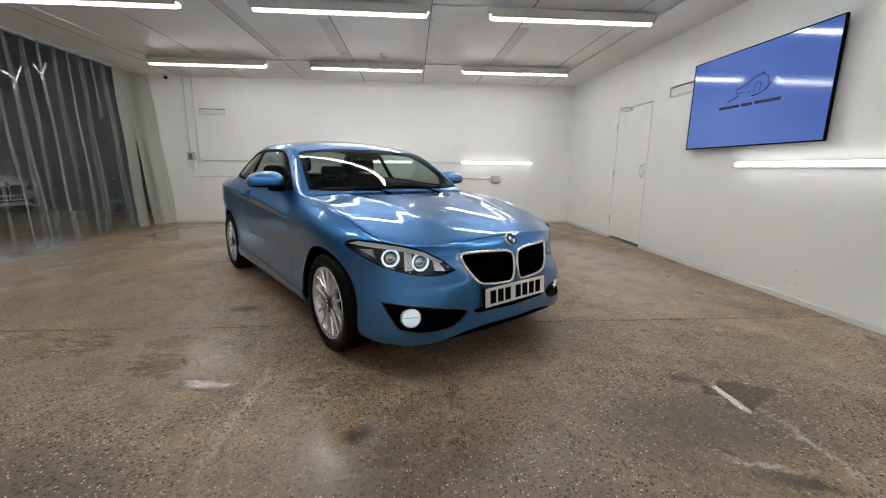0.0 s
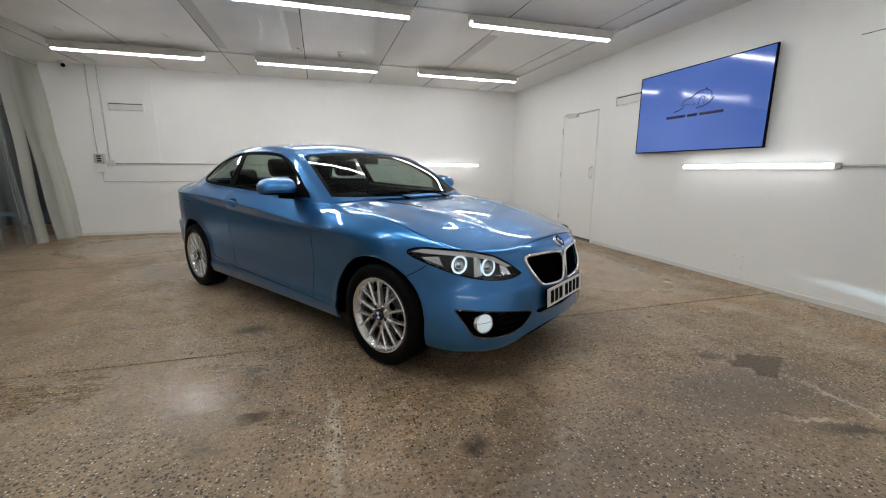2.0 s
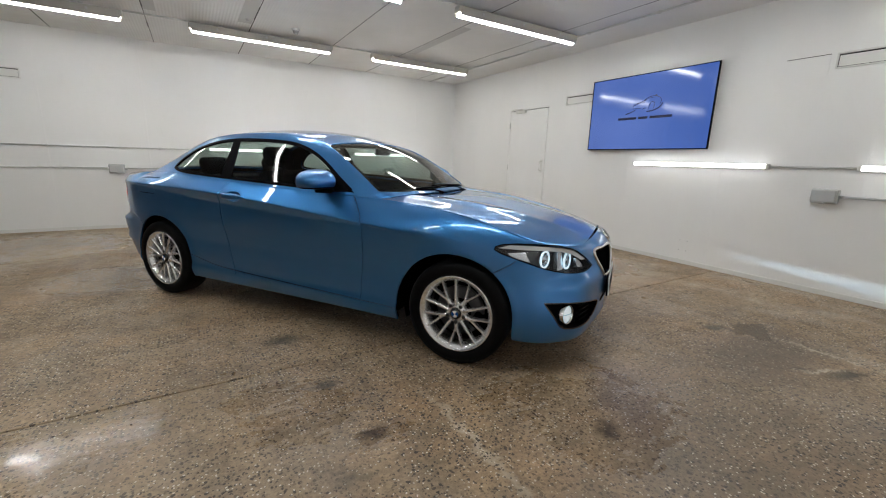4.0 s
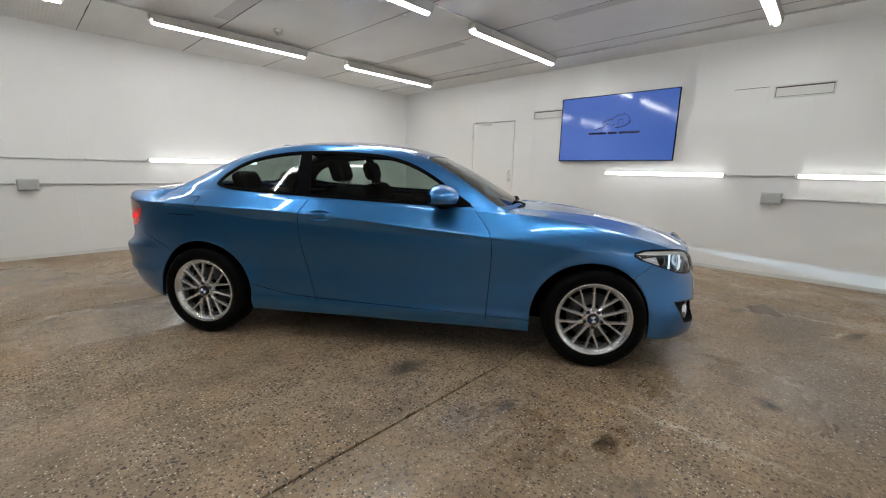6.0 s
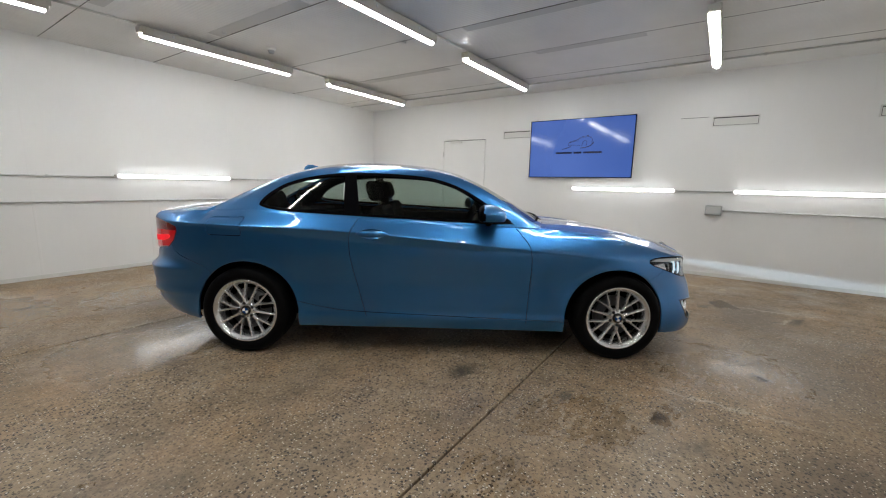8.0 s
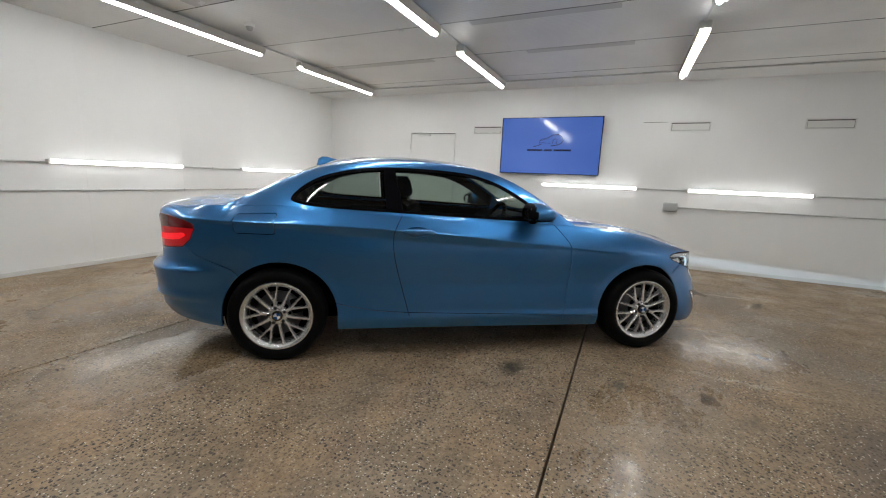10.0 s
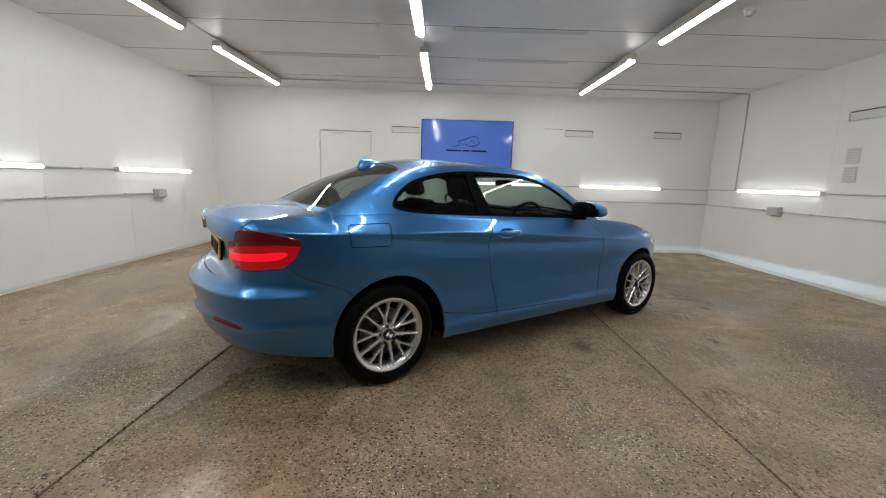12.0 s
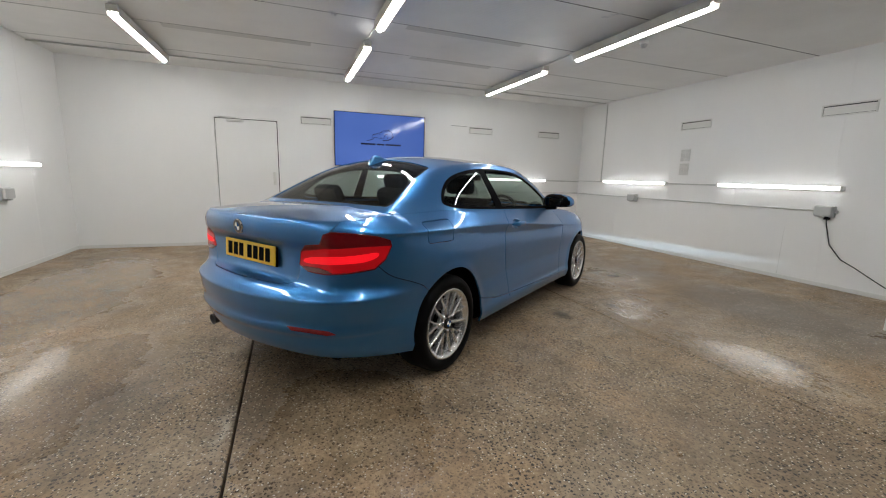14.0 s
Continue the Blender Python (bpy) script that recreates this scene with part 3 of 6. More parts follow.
cctv = thing("dome_camera", "small white dome security camera under the ceiling", "camera", (-4.98, 8.50, TOP))
bm = bmesh.new()
bmesh.ops.create_cone(bm, cap_ends=True, segments=24, radius1=0.055, radius2=0.06, depth=0.04, matrix=Matrix.Translation((0, 0, -0.02)))
part("base", bm, WHITE, cctv)
bm = bmesh.new()
bmesh.ops.create_uvsphere(bm, u_segments=20, v_segments=12, radius=0.046, matrix=Matrix.Translation((0, 0, -0.055)))
part("ball", bm, WHITE, cctv, "", True)
bm = bmesh.new()
bmesh.ops.create_uvsphere(bm, u_segments=16, v_segments=10, radius=0.030, matrix=Matrix.Translation((0.012, -0.028, -0.066)))
part("lens", bm, BLACK, cctv, "black camera lens", True)
for y in (6.64, 1.65):
    det = thing("smoke_detector", "round white smoke detector on the ceiling", "detector", (-0.74, y, TOP), group="smoke detectors")
    bm = bmesh.new()
    bmesh.ops.create_cone(bm, cap_ends=True, segments=28, radius1=0.05, radius2=0.055, depth=0.03, matrix=Matrix.Translation((0, 0, -0.015)))
    part("base", bm, WHITE, det)
    bm = bmesh.new()
    bmesh.ops.create_cone(bm, cap_ends=True, segments=28, radius1=0.026, radius2=0.042, depth=0.035, matrix=Matrix.Translation((0, 0, -0.047)))
    part("chamber", bm, GREYBOX, det)

def lathe_head(r):
    """A low domed rivet head facing -x."""
    bm = bmesh.new()
    bmesh.ops.create_cone(bm, cap_ends=True, segments=10, radius1=r, radius2=r * 0.6, depth=0.003, matrix=Matrix.Translation((-0.0015, 0, 0)) @ Matrix.Rotation(-math.pi / 2, 4, "Y"))
    return bm


# ---- strip curtain ----
PVC = pane("clear plastic strip", (0.80, 0.84, 0.86), 0.05, 0.045, (0.55, 0.58, 0.60))
PVC2 = pane("cloudy plastic strip", (0.72, 0.73, 0.68), 0.10, 0.46, (0.66, 0.66, 0.60))
PVC3 = pane("scuffed plastic strip", (0.70, 0.73, 0.74), 0.10, 0.24, (0.60, 0.62, 0.62))
curtain = thing("strip_curtain", "hanging clear plastic strip curtain in the wide opening", "curtain")
part("rail", box((XL - 0.03, 1.30, 2.79), (XL + 0.02, YF, 2.848), 0.004), GREYBOX, curtain, "grey curtain rail")
rng = random.Random(4)
y, k = 1.45, 0
while y < 8.62:
    bm = bmesh.new()
    lean, amp = 0.10 + rng.uniform(-0.04, 0.06) + (0.14 if y > 7.9 else 0), rng.uniform(0.018, 0.035)
    skew = rng.uniform(-0.04, 0.04)
    rows = []
    for j in range(13):
        z = 0.03 + (2.80 - 0.03) * j / 12
        f = 1 - j / 12
        row = []
        for i in range(9):
            t = i / 8 - 0.5
            bow = amp * (1 - 4 * t * t) * (0.5 + 0.5 * f) * (1 if k % 2 else -1)
            row.append(bm.verts.new((XL + 0.028 + 0.012 * (k % 2) + lean * f + bow + 0.01 * math.sin(4 * z + k), min(y + 0.30 * t + skew * f, 8.645), z)))
        rows.append(row)
    for a, b in zip(rows, rows[1:]):
        for i in range(8):
            bm.faces.new((a[i], a[i + 1], b[i + 1], b[i]))
    for f in bm.faces:
        f.material_index = 1 if min(abs(w.co.y - y) for w in f.verts) > 0.10 else 0
    hung = part("strip", bm, PVC2 if y > 7.75 else PVC, curtain, smooth=True)
    hung.data.materials.append(PVC2 if y > 7.75 else PVC3)
    y += 0.235
    k += 1

# a shallow puddle left from washing
bm = bmesh.new()
rim = [Vector((1.40 + (0.17 + 0.05 * math.sin(3 * t + 1) + 0.03 * math.sin(7 * t)) * math.cos(t), 1.76 + (0.13 + 0.03 * math.sin(2 * t) + 0.02 * math.sin(9 * t)) * math.sin(t), 0.0015)) for t in (2 * math.pi * k / 60 for k in range(60))]
bm.faces.new([bm.verts.new(v) for v in rim])
puddle = tagged(link_mesh("puddle", bm, WATER), "shallow puddle of clear water on the concrete", "puddle")
puddle.visible_shadow = False

# scraps of old tape left on the ceiling
rng = random.Random(9)
TAPE = material("crumpled white tape", (0.82, 0.83, 0.84), 0.18)
for x, y, long in ((-4.1, 6.61, 0.12), (-2.93, 6.51, 0.15), (-1.32, 6.62, 0.10), (-1.2, 2.55, 0.20), (-0.1, 5.09, 0.10), (0.98, 6.94, 0.09), (-2.4, 3.6, 0.08), (1.0, 3.9, 0.12)):
    bm = bmesh.new()
    rows = []
    for k in range(7):
        w = 0.014 + 0.010 * rng.random()
        z = TOP - 0.001 - 0.018 * rng.random() * (0 < k < 6)
        rows.append([bm.verts.new((long * (k / 6 - 0.5), -w, z - 0.004 * rng.random() - TOP)), bm.verts.new((long * (k / 6 - 0.5) + 0.01 * rng.random(), w, z - TOP))])
    for a, b in zip(rows, rows[1:]):
        bm.faces.new((a[0], a[1], b[1], b[0]))
    bmesh.ops.solidify(bm, geom=bm.faces[:], thickness=0.0008)
    scrap = tagged(link_mesh("tape_scrap", bm, TAPE), "torn scrap of shiny white tape on the ceiling", "tape", group="scraps of tape")
    scrap.matrix_world = pose(x, y, TOP, 0, 0, rng.uniform(0, 180))

# a riveted cover plate low on the screen wall
plate = thing("cover_plate", "small white cover plate riveted low on the wall", "plate", (XR, 3.23, 0.17))
part("sheet", box((-0.005, -0.06, -0.14), (0.0, 0.06, 0.14), 0.0015), WALL, plate)
for y in (-0.045, 0.045):
    for z in (-0.12, 0.0, 0.12):
        part("rivet", lathe_head(0.006), GREYBOX, plate).location = (-0.005, y, z)

# the open joint between two panels of the near wall
structure("wall_joint", box((-1.197, YN - 0.001, 0.05), (-1.194, YN + 0.0008, 0.70)), PIPE, "dark open joint between two wall panels", "joint")

# ---- the car: u ahead from the front axle, v to its left, z up ----
from mathutils.geometry import delaunay_2d_cdt

PAINT = material("metallic blue car paint", (0.039, 0.193, 0.472), 0.37, 0.93, Coat_Weight=1.0, Coat_Roughness=0.008, Coat_IOR=1.55, Specular_IOR_Level=0.1)
flake = noisy(PAINT, 900.0, 2, 0.5)
bumped(PAINT, flake, "Fac", 0.05, 0.0006)
GLOSSBLACK = material("gloss black trim", (0.008, 0.008, 0.009), 0.08, Coat_Weight=0.5)
DARK = material("dark underside", (0.003, 0.003, 0.003), 0.9, Specular_IOR_Level=0.02)
CHROME = material("polished chrome", (0.82, 0.83, 0.84), 0.08, 1.0)
ALLOY = material("silver painted alloy", (0.76, 0.765, 0.775), 0.27, 0.8, Coat_Weight=0.5)
# silver metal painted dark for the shade inside the wheel
SHADED_ALLOY = material("alloy darkened as painted shade", (0.035, 0.035, 0.036), 0.55, 0.4)
DISC = material("brushed brake steel", (0.10, 0.10, 0.105), 0.4, 1.0)
TAIL_BAR = glowing("bright red light guide", (1.0, 0.006, 0.016), 0.60)
TYRE = material("tyre rubber", (0.0045, 0.0045, 0.005), 0.5, Specular_IOR_Level=0.07)
bumped(TYRE, noisy(TYRE, 120.0, 3), "Fac", 0.2, 0.002)
CLOTH = material("black seat cloth", (0.005, 0.005, 0.006), 0.9, Specular_IOR_Level=0.03)
bumped(CLOTH, noisy(CLOTH, 300.0, 2), "Fac", 0.3, 0.001)
GLASS = pane("tinted car glass", (0.54, 0.62, 0.58))
DARKGLASS = pane("dark privacy glass", (0.48, 0.55, 0.52))
LENS = pane("clear lamp lens", (0.93, 0.95, 0.97))
RING = glowing("lit daylight ring", (0.68, 0.88, 1.0), 0.95)
FOG = glowing("lit fog lamp", (0.78, 0.92, 1.0), 0.42)
LENSRIB = material("ribbed lamp glass", (0.30, 0.34, 0.38), 0.2)
TAIL = glowing("lit red tail lens", (0.95, 0.008, 0.016), 0.22)
TAIL.node_tree.nodes["Principled BSDF"].inputs["Base Color"].default_value = (0.22, 0.002, 0.004, 1)
TAIL.node_tree.nodes["Principled BSDF"].inputs["Roughness"].default_value = 0.12
REDLENS = material("dark red lens", (0.15, 0.003, 0.006), 0.05, Coat_Weight=0.4)
REVERSE = material("smoky reversing lens", (0.17, 0.085, 0.085), 0.12, Coat_Weight=0.5)
REFLEX = material("red reflector", (0.22, 0.006, 0.012), 0.2)
PLATE_W = material("white number plate", (0.78, 0.78, 0.76), 0.35)
PLATE_Y = material("yellow number plate", (0.80, 0.50, 0.03), 0.35)
BADGE_BLUE = material("blue enamel", (0.012, 0.07, 0.24), 0.2)
BADGE_WHITE = material("white enamel", (0.8, 0.8, 0.8), 0.2)


def spline(xs, ys):
    """Natural cubic through knots, for arrays."""
    x, y = np.array(xs, float), np.array(ys, float)
    if x[0] > x[-1]:
        x, y = x[::-1], y[::-1]
    h = np.diff(x)
    n = len(x)
    a, r = np.zeros((n, n)), np.zeros(n)
    a[0, 0] = a[-1, -1] = 1
    for i in range(1, n - 1):
        a[i, i - 1:i + 2] = h[i - 1], 2 * (h[i - 1] + h[i]), h[i]
        r[i] = 6 * ((y[i + 1] - y[i]) / h[i] - (y[i] - y[i - 1]) / h[i - 1])
    m = np.linalg.solve(a, r)

    def f(q):
        q = np.clip(np.asarray(q, float), x[0], x[-1])
        i = np.clip(np.searchsorted(x, q) - 1, 0, n - 2)
        t0, t1 = q - x[i], x[i + 1] - q
        return (m[i] * t1 ** 3 + m[i + 1] * t0 ** 3) / (6 * h[i]) + (y[i] / h[i] - m[i] * h[i] / 6) * t1 + (y[i + 1] / h[i] - m[i + 1] * h[i] / 6) * t0
    return f


def knots(*pairs):
    """A shape-keeping curve: straight between knots, rounded by averaging over a short span."""
    x, y = np.array([p[0] for p in pairs], float), np.array([p[1] for p in pairs], float)
    if x[0] > x[-1]:
        x, y = x[::-1], y[::-1]
    span = (x[-1] - x[0]) / (len(x) * 3)

    def f(q):
        q = np.asarray(q, float)
        return sum(w * np.interp(q + o * span, x, y) for o, w in ((-1, 0.15), (-0.5, 0.22), (0, 0.26), (0.5, 0.22), (1, 0.15)))
    return f


def smooth01(x):
    x = np.clip(x, 0, 1)
    return x * x * (3 - 2 * x)


# plan outline at full width, and the upper edge where hood, belt and boot lid begin
PLAN = [(0.785, 0.0), (0.772, 0.20), (0.735, 0.38), (0.665, 0.53), (0.56, 0.655), (0.42, 0.755), (0.25, 0.828), (0.05, 0.872), (-0.20, 0.884), (-0.50, 0.880),
        (-0.80, 0.877), (-1.2, 0.877), (-1.7, 0.880), (-2.2, 0.886), (-2.6, 0.888), (-2.9, 0.876), (-3.12, 0.843), (-3.30, 0.785), (-3.43, 0.70), (-3.53, 0.56),
        (-3.595, 0.38), (-3.635, 0.18), (-3.645, 0.0)]
EDGE = [(0.668, 0.0), (0.664, 0.19), (0.655, 0.345), (0.632, 0.485), (0.552, 0.625), (0.43, 0.708), (0.25, 0.742), (0.04, 0.756), (-0.21, 0.764), (-0.51, 0.764),
        (-0.80, 0.787), (-1.2, 0.808), (-1.7, 0.810), (-2.2, 0.800), (-2.55, 0.775), (-2.85, 0.72), (-3.08, 0.675), (-3.25, 0.66), (-3.37, 0.64), (-3.46, 0.53),
        (-3.525, 0.37), (-3.56, 0.18), (-3.57, 0.0)]
NS = len(PLAN)
arc = [0.0]
for p, q in zip(PLAN, PLAN[1:]):
    arc.append(arc[-1] + math.dist(p, q))
LEN = arc[-1]


def around(values, odd):
    """A spline along the half outline, mirrored at both ends."""
    sgn = -1 if odd else 1
    xs = [-arc[2], -arc[1]] + arc + [2 * LEN - arc[-2], 2 * LEN - arc[-3]]
    ys = [sgn * values[2], sgn * values[1]] + list(values) + [sgn * values[-2], sgn * values[-3]]
    return spline(xs, ys)


plan_u, plan_v = around([p[0] for p in PLAN], False), around([p[1] for p in PLAN], True)
edge_u, edge_v = around([p[0] for p in EDGE], False), around([p[1] for p in EDGE], True)
deck = spline([0.72, 0.66, 0.58, 0.4, 0.2, 0, -0.3, -0.55, -0.8, -1.2, -1.6, -2.15, -2.5, -2.8, -3.05, -3.3, -3.45, -3.57, -3.62],
              [0.737, 0.763, 0.792, 0.842, 0.884, 0.917, 0.944, 0.953, 0.957, 0.97, 0.988, 1.01, 1.032, 1.052, 1.060, 1.052, 1.034, 1.006, 0.99])
crown = knots((0.75, 0.20), (0.4, 0.15), (0.2, 0.105), (0, 0.065), (-0.3, 0.04), (-0.6, 0.012), (-0.9, 0), (-2.6, 0), (-2.9, 0.06), (-3.2, 0.10), (-3.65, 0.09))


def hood_height(u, v):
    ridge = 0.30 + 0.20 * np.clip((0.62 - u) / 1.1, 0, 1)
    fade = smooth01((0.60 - u) / 0.35) * smooth01((u + 0.75) / 0.3)
    return deck(u) - crown(u) * v * v + 0.010 * fade * np.exp(-((np.abs(v) - ridge) / 0.07) ** 2)


def st(i):
    return np.interp(i, range(NS), arc)


def s_of_plan(u):
    return np.interp(-np.asarray(u, float), [-p[0] for p in PLAN], arc)


bottom = knots((0, 0.270), (st(0.8), 0.270), (st(1.5), 0.268), (st(2.3), 0.225), (st(3), 0.200), (st(4), 0.192), (st(5), 0.195), (st(6), 0.20), (st(9), 0.205), (st(13), 0.215), (st(15), 0.24), (st(18), 0.268), (st(20), 0.298), (LEN, 0.312))
# the sharp shoulder line from the tail lamp to the front wing, and the height of the hollow band under it
SHOULDER = [(-0.2, 0.762), (-0.42, 0.778), (-0.64, 0.797), (-0.81, 0.815), (-1.0, 0.829), (-1.2, 0.846), (-1.4, 0.866), (-1.64, 0.885), (-1.99, 0.909), (-2.18, 0.919), (-2.38, 0.926), (-2.58, 0.931), (-2.78, 0.937), (-3.0, 0.942), (-3.2, 0.944)]
turn_z = knots((0, 0.42), (st(4), 0.43), (st(6), 0.57), (st(7), 0.69), *[(float(s_of_plan(u)), z) for u, z in SHOULDER], (st(19), 0.945), (LEN, 0.955))
band_h = knots((st(7), 0.010), (float(s_of_plan(-0.64)), 0.014), (float(s_of_plan(-0.9)), 0.034), (float(s_of_plan(-1.2)), 0.050), (float(s_of_plan(-1.6)), 0.068), (float(s_of_plan(-2.0)), 0.072), (float(s_of_plan(-2.2)), 0.066),
               (float(s_of_plan(-2.4)), 0.050), (float(s_of_plan(-2.6)), 0.034), (float(s_of_plan(-2.8)), 0.024), (float(s_of_plan(-3.1)), 0.018), (LEN, 0.018))
round_a = knots((0, 2.7), (st(1), 2.6), (st(2.4), 2.1), (st(7), 2.0), (st(9.5), 1.0), (st(14), 1.0), (st(16), 1.2), (st(19), 2.0), (LEN, 2.0))
round_b = knots((0, 2.7), (st(1), 2.6), (st(2.4), 2.1), (st(7), 1.9), (st(9.5), 1.0), (st(13), 1.0), (st(16), 1.2), (st(19), 2.0), (LEN, 2.0))
low_front = knots((0.10, 0.12), (0.16, 0.035), (0.20, 0.010), (0.25, 0), (0.285, 0.004), (0.30, 0), (0.7, 0))
low_corner = knots((0.14, -0.045), (0.20, -0.052), (0.28, -0.052), (0.36, -0.046), (0.42, -0.036), (0.48, -0.020), (0.54, -0.004), (0.60, 0), (0.80, 0))
low_lamp = knots((0.40, 0), (0.52, 0), (0.57, 0.018), (0.62, 0.026), (0.68, 0.024), (0.73, 0.010), (0.78, 0), (0.9, 0))
low_side = knots((0.16, 0.060), (0.20, 0.034), (0.24, 0.018), (0.28, 0.006), (0.300, 0.005), (0.318, 0.013), (0.335, 0.017), (0.38, 0.015), (0.45, 0.018), (0.52, 0.022), (0.60, 0.017), (0.68, 0.008), (0.76, 0.002), (0.85, 0.002))
low_rear = spline([0.20, 0.27, 0.32, 0.37, 0.405, 0.416, 0.426, 0.475, 0.53, 0.59, 0.605, 0.614, 0.63, 0.655, 0.70, 0.80, 1.05], [0.15, 0.078, 0.044, 0.024, 0.014, 0.006, -0.001, 0.001, -0.007, -0.013, -0.014, -0.010, 0.008, 0.028, 0.036, 0.036, 0.034])
ledge = knots((0.55, 0), (0.635, 0), (0.648, 0.004), (0.658, 0.022), (0.668, 0.068), (0.680, 0.104), (0.70, 0.116), (0.74, 0.124), (0.80, 0.126), (0.85, 0.118), (0.872, 0.100), (0.886, 0.076), (0.90, 0.060), (0.94, 0.050), (1.1, 0.050))
ARCHES = ((-0.03, 0.312, 0.362), (-2.665, 0.318, 0.366))


def skin(s, z):
    """The painted flank, nose and tail: a point for outline place s and height z."""
    s, z = np.asarray(s, float), np.asarray(z, float)
    pu, pv, eu, ev = plan_u(s), plan_v(s), edge_u(s), edge_v(s)
    ze = hood_height(eu, ev)
    zc = turn_z(s)
    rise = (z - zc + np.sqrt((z - zc) ** 2 + 0.003 ** 2)) / 2
    tau = np.clip(rise / np.maximum(ze - zc, 1e-3), 0, 1)
    g = 1 - np.maximum(1 - tau ** round_a(s), 0) ** (1 / round_b(s))
    front, rear = 1 - smooth01((s - st(4.5)) / (st(7) - st(4.5))), smooth01((s - st(15.2)) / (st(18) - st(15.2)))
    side = 1 - front - rear
    low = front * low_front(z) + side * low_side(z) + rear * low_rear(z) * (1 - g)
    low = low + low_corner(z) * smooth01((s - st(1.9)) / (st(3.7) - st(1.9))) * (1 - smooth01((s - st(4.5)) / (st(6.3) - st(4.5))))
    low = low + low_lamp(z) * smooth01((s - st(1.4)) / (st(2.2) - st(1.4))) * (1 - smooth01((s - st(3.4)) / (st(5.0) - st(3.4))))
    # the hollow band under the shoulder line
    h = band_h(s)
    x = (np.sqrt((zc - z) ** 2 + 0.003 ** 2) + zc - z) / 2 / h
    cup = (x + 1 - np.sqrt((x - 1) ** 2 + 0.02)) / 2 * np.exp(-0.26 * np.maximum(x - 1, 0))
    low = low + 0.35 * h * cup * smooth01((s - st(7.6)) / (st(9.0) - st(7.6))) * (1 - smooth01((s - st(15.6)) / (st(17.4) - st(15.6))))
    low = low + ledge(z) * np.sin(math.pi / 2 * np.clip((s - st(18.4)) / (LEN - st(18.4)), 0, 1)) * (1 - g)
    for cu, cz, r in ARCHES:
        d = np.hypot(pu - cu, z - cz)
        low = low - 0.007 * np.exp(-((d - r) / 0.035) ** 2) * (z > 0.2)
    du, dv = plan_u(s + 0.004) - plan_u(s - 0.004), plan_v(s + 0.004) - plan_v(s - 0.004)
    n = np.hypot(du, dv)
    return np.stack([pu + (eu - pu) * g + low * dv / n * -1, pv + (ev - pv) * g + low * du / n, z], -1)


def hood_skin(u, v):
    u, v = np.asarray(u, float), np.asarray(v, float)
    return np.stack([u, v, hood_height(u, v)], -1)


top_z = spline([-0.40, -0.6, -0.8, -1.0, -1.12, -1.3, -1.6, -1.85, -2.1, -2.3, -2.45, -2.65, -2.85, -3.03, -3.1],
               [0.945, 1.055, 1.170, 1.272, 1.320, 1.370, 1.407, 1.416, 1.408, 1.384, 1.348, 1.268, 1.166, 1.072, 1.04])
top_k = knots((-0.40, 0.18), (-0.6, 0.175), (-0.8, 0.14), (-1.12, 0.11), (-1.4, 0.14), (-1.9, 0.18), (-2.4, 0.19), (-2.7, 0.15), (-3.03, 0.10))
rail_v = spline([-0.60, -0.8, -1.0, -1.12, -1.3, -1.6, -1.9, -2.2, -2.45, -2.65, -2.85, -3.03], [0.725, 0.690, 0.645, 0.62, 0.602, 0.595, 0.593, 0.585, 0.572, 0.578, 0.605, 0.65])


def roof_skin(u, v):
    u, v = np.asarray(u, float), np.asarray(v, float)
    return np.stack([u, v, top_z(u) - top_k(u) * v * v], -1)


SIDE_S = np.linspace(st(8), st(18), 400)
SIDE_EU = edge_u(SIDE_S)


def s_of_edge(u):
    return np.interp(-np.asarray(u, float), -SIDE_EU, SIDE_S)


def belt(u):
    s = s_of_edge(u)
    return edge_v(s), hood_height(edge_u(s), edge_v(s))


def rail(u):
    v = rail_v(u)
    z = top_z(u) - top_k(u) * v * v
    return v, np.maximum(z, belt(u)[1] + 0.002)


def side_skin(u, z):
    """The upright side of the cabin between belt and roof rail."""
    u, z = np.asarray(u, float), np.asarray(z, float)
    (vb, zb), (vr, zr) = belt(u), rail(u)
    q = np.clip((z - zb) / np.maximum(zr - zb, 1e-3), -0.1, 1.1)
    f = 0.80 * q + 0.20 * q ** 4
    return np.stack([u, vb + (vr - vb) * f, z], -1)


def normal_of(f, a, b, out):
    h = 0.004
    n = np.cross(f(a + h, b) - f(a - h, b), f(a, b + h) - f(a, b - h))
    n = n / np.maximum(np.linalg.norm(n, axis=-1, keepdims=True), 1e-9)
    return n * out


def inside(poly, pts):
    p = np.asarray(poly, float)
    x, y = pts[:, 0], pts[:, 1]
    hit = np.zeros(len(pts), bool)
    for (x0, y0), (x1, y1) in zip(p, np.roll(p, -1, 0)):
        c = (y0 > y) != (y1 > y)
        hit ^= c & (x < (x1 - x0) * (y - y0) / (y1 - y0 + 1e-12) + x0)
    return hit


def closest(polys, pts):
    best = np.full(len(pts), 9.0)
    for p in polys:
        p = np.asarray(p, float)
        for a, b in zip(p, np.roll(p, -1, 0)):
            d = b - a
            t = np.clip(((pts - a) @ d) / max(d @ d, 1e-12), 0, 1)
            best = np.minimum(best, np.hypot(*(pts - a - t[:, None] * d).T))
    return best


def dense(pts, step=0.02, closed=False):
    """The polyline with points at most step apart."""
    pts = [np.asarray(p, float) for p in pts]
    if closed:
        pts.append(pts[0])
    out = []
    for a, b in zip(pts, pts[1:]):
        n = max(1, int(np.ceil(np.linalg.norm(b - a) / step)))
        out += [a + (b - a) * k / n for k in range(n)]
    if not closed:
        out.append(pts[-1])
    return np.array(out)


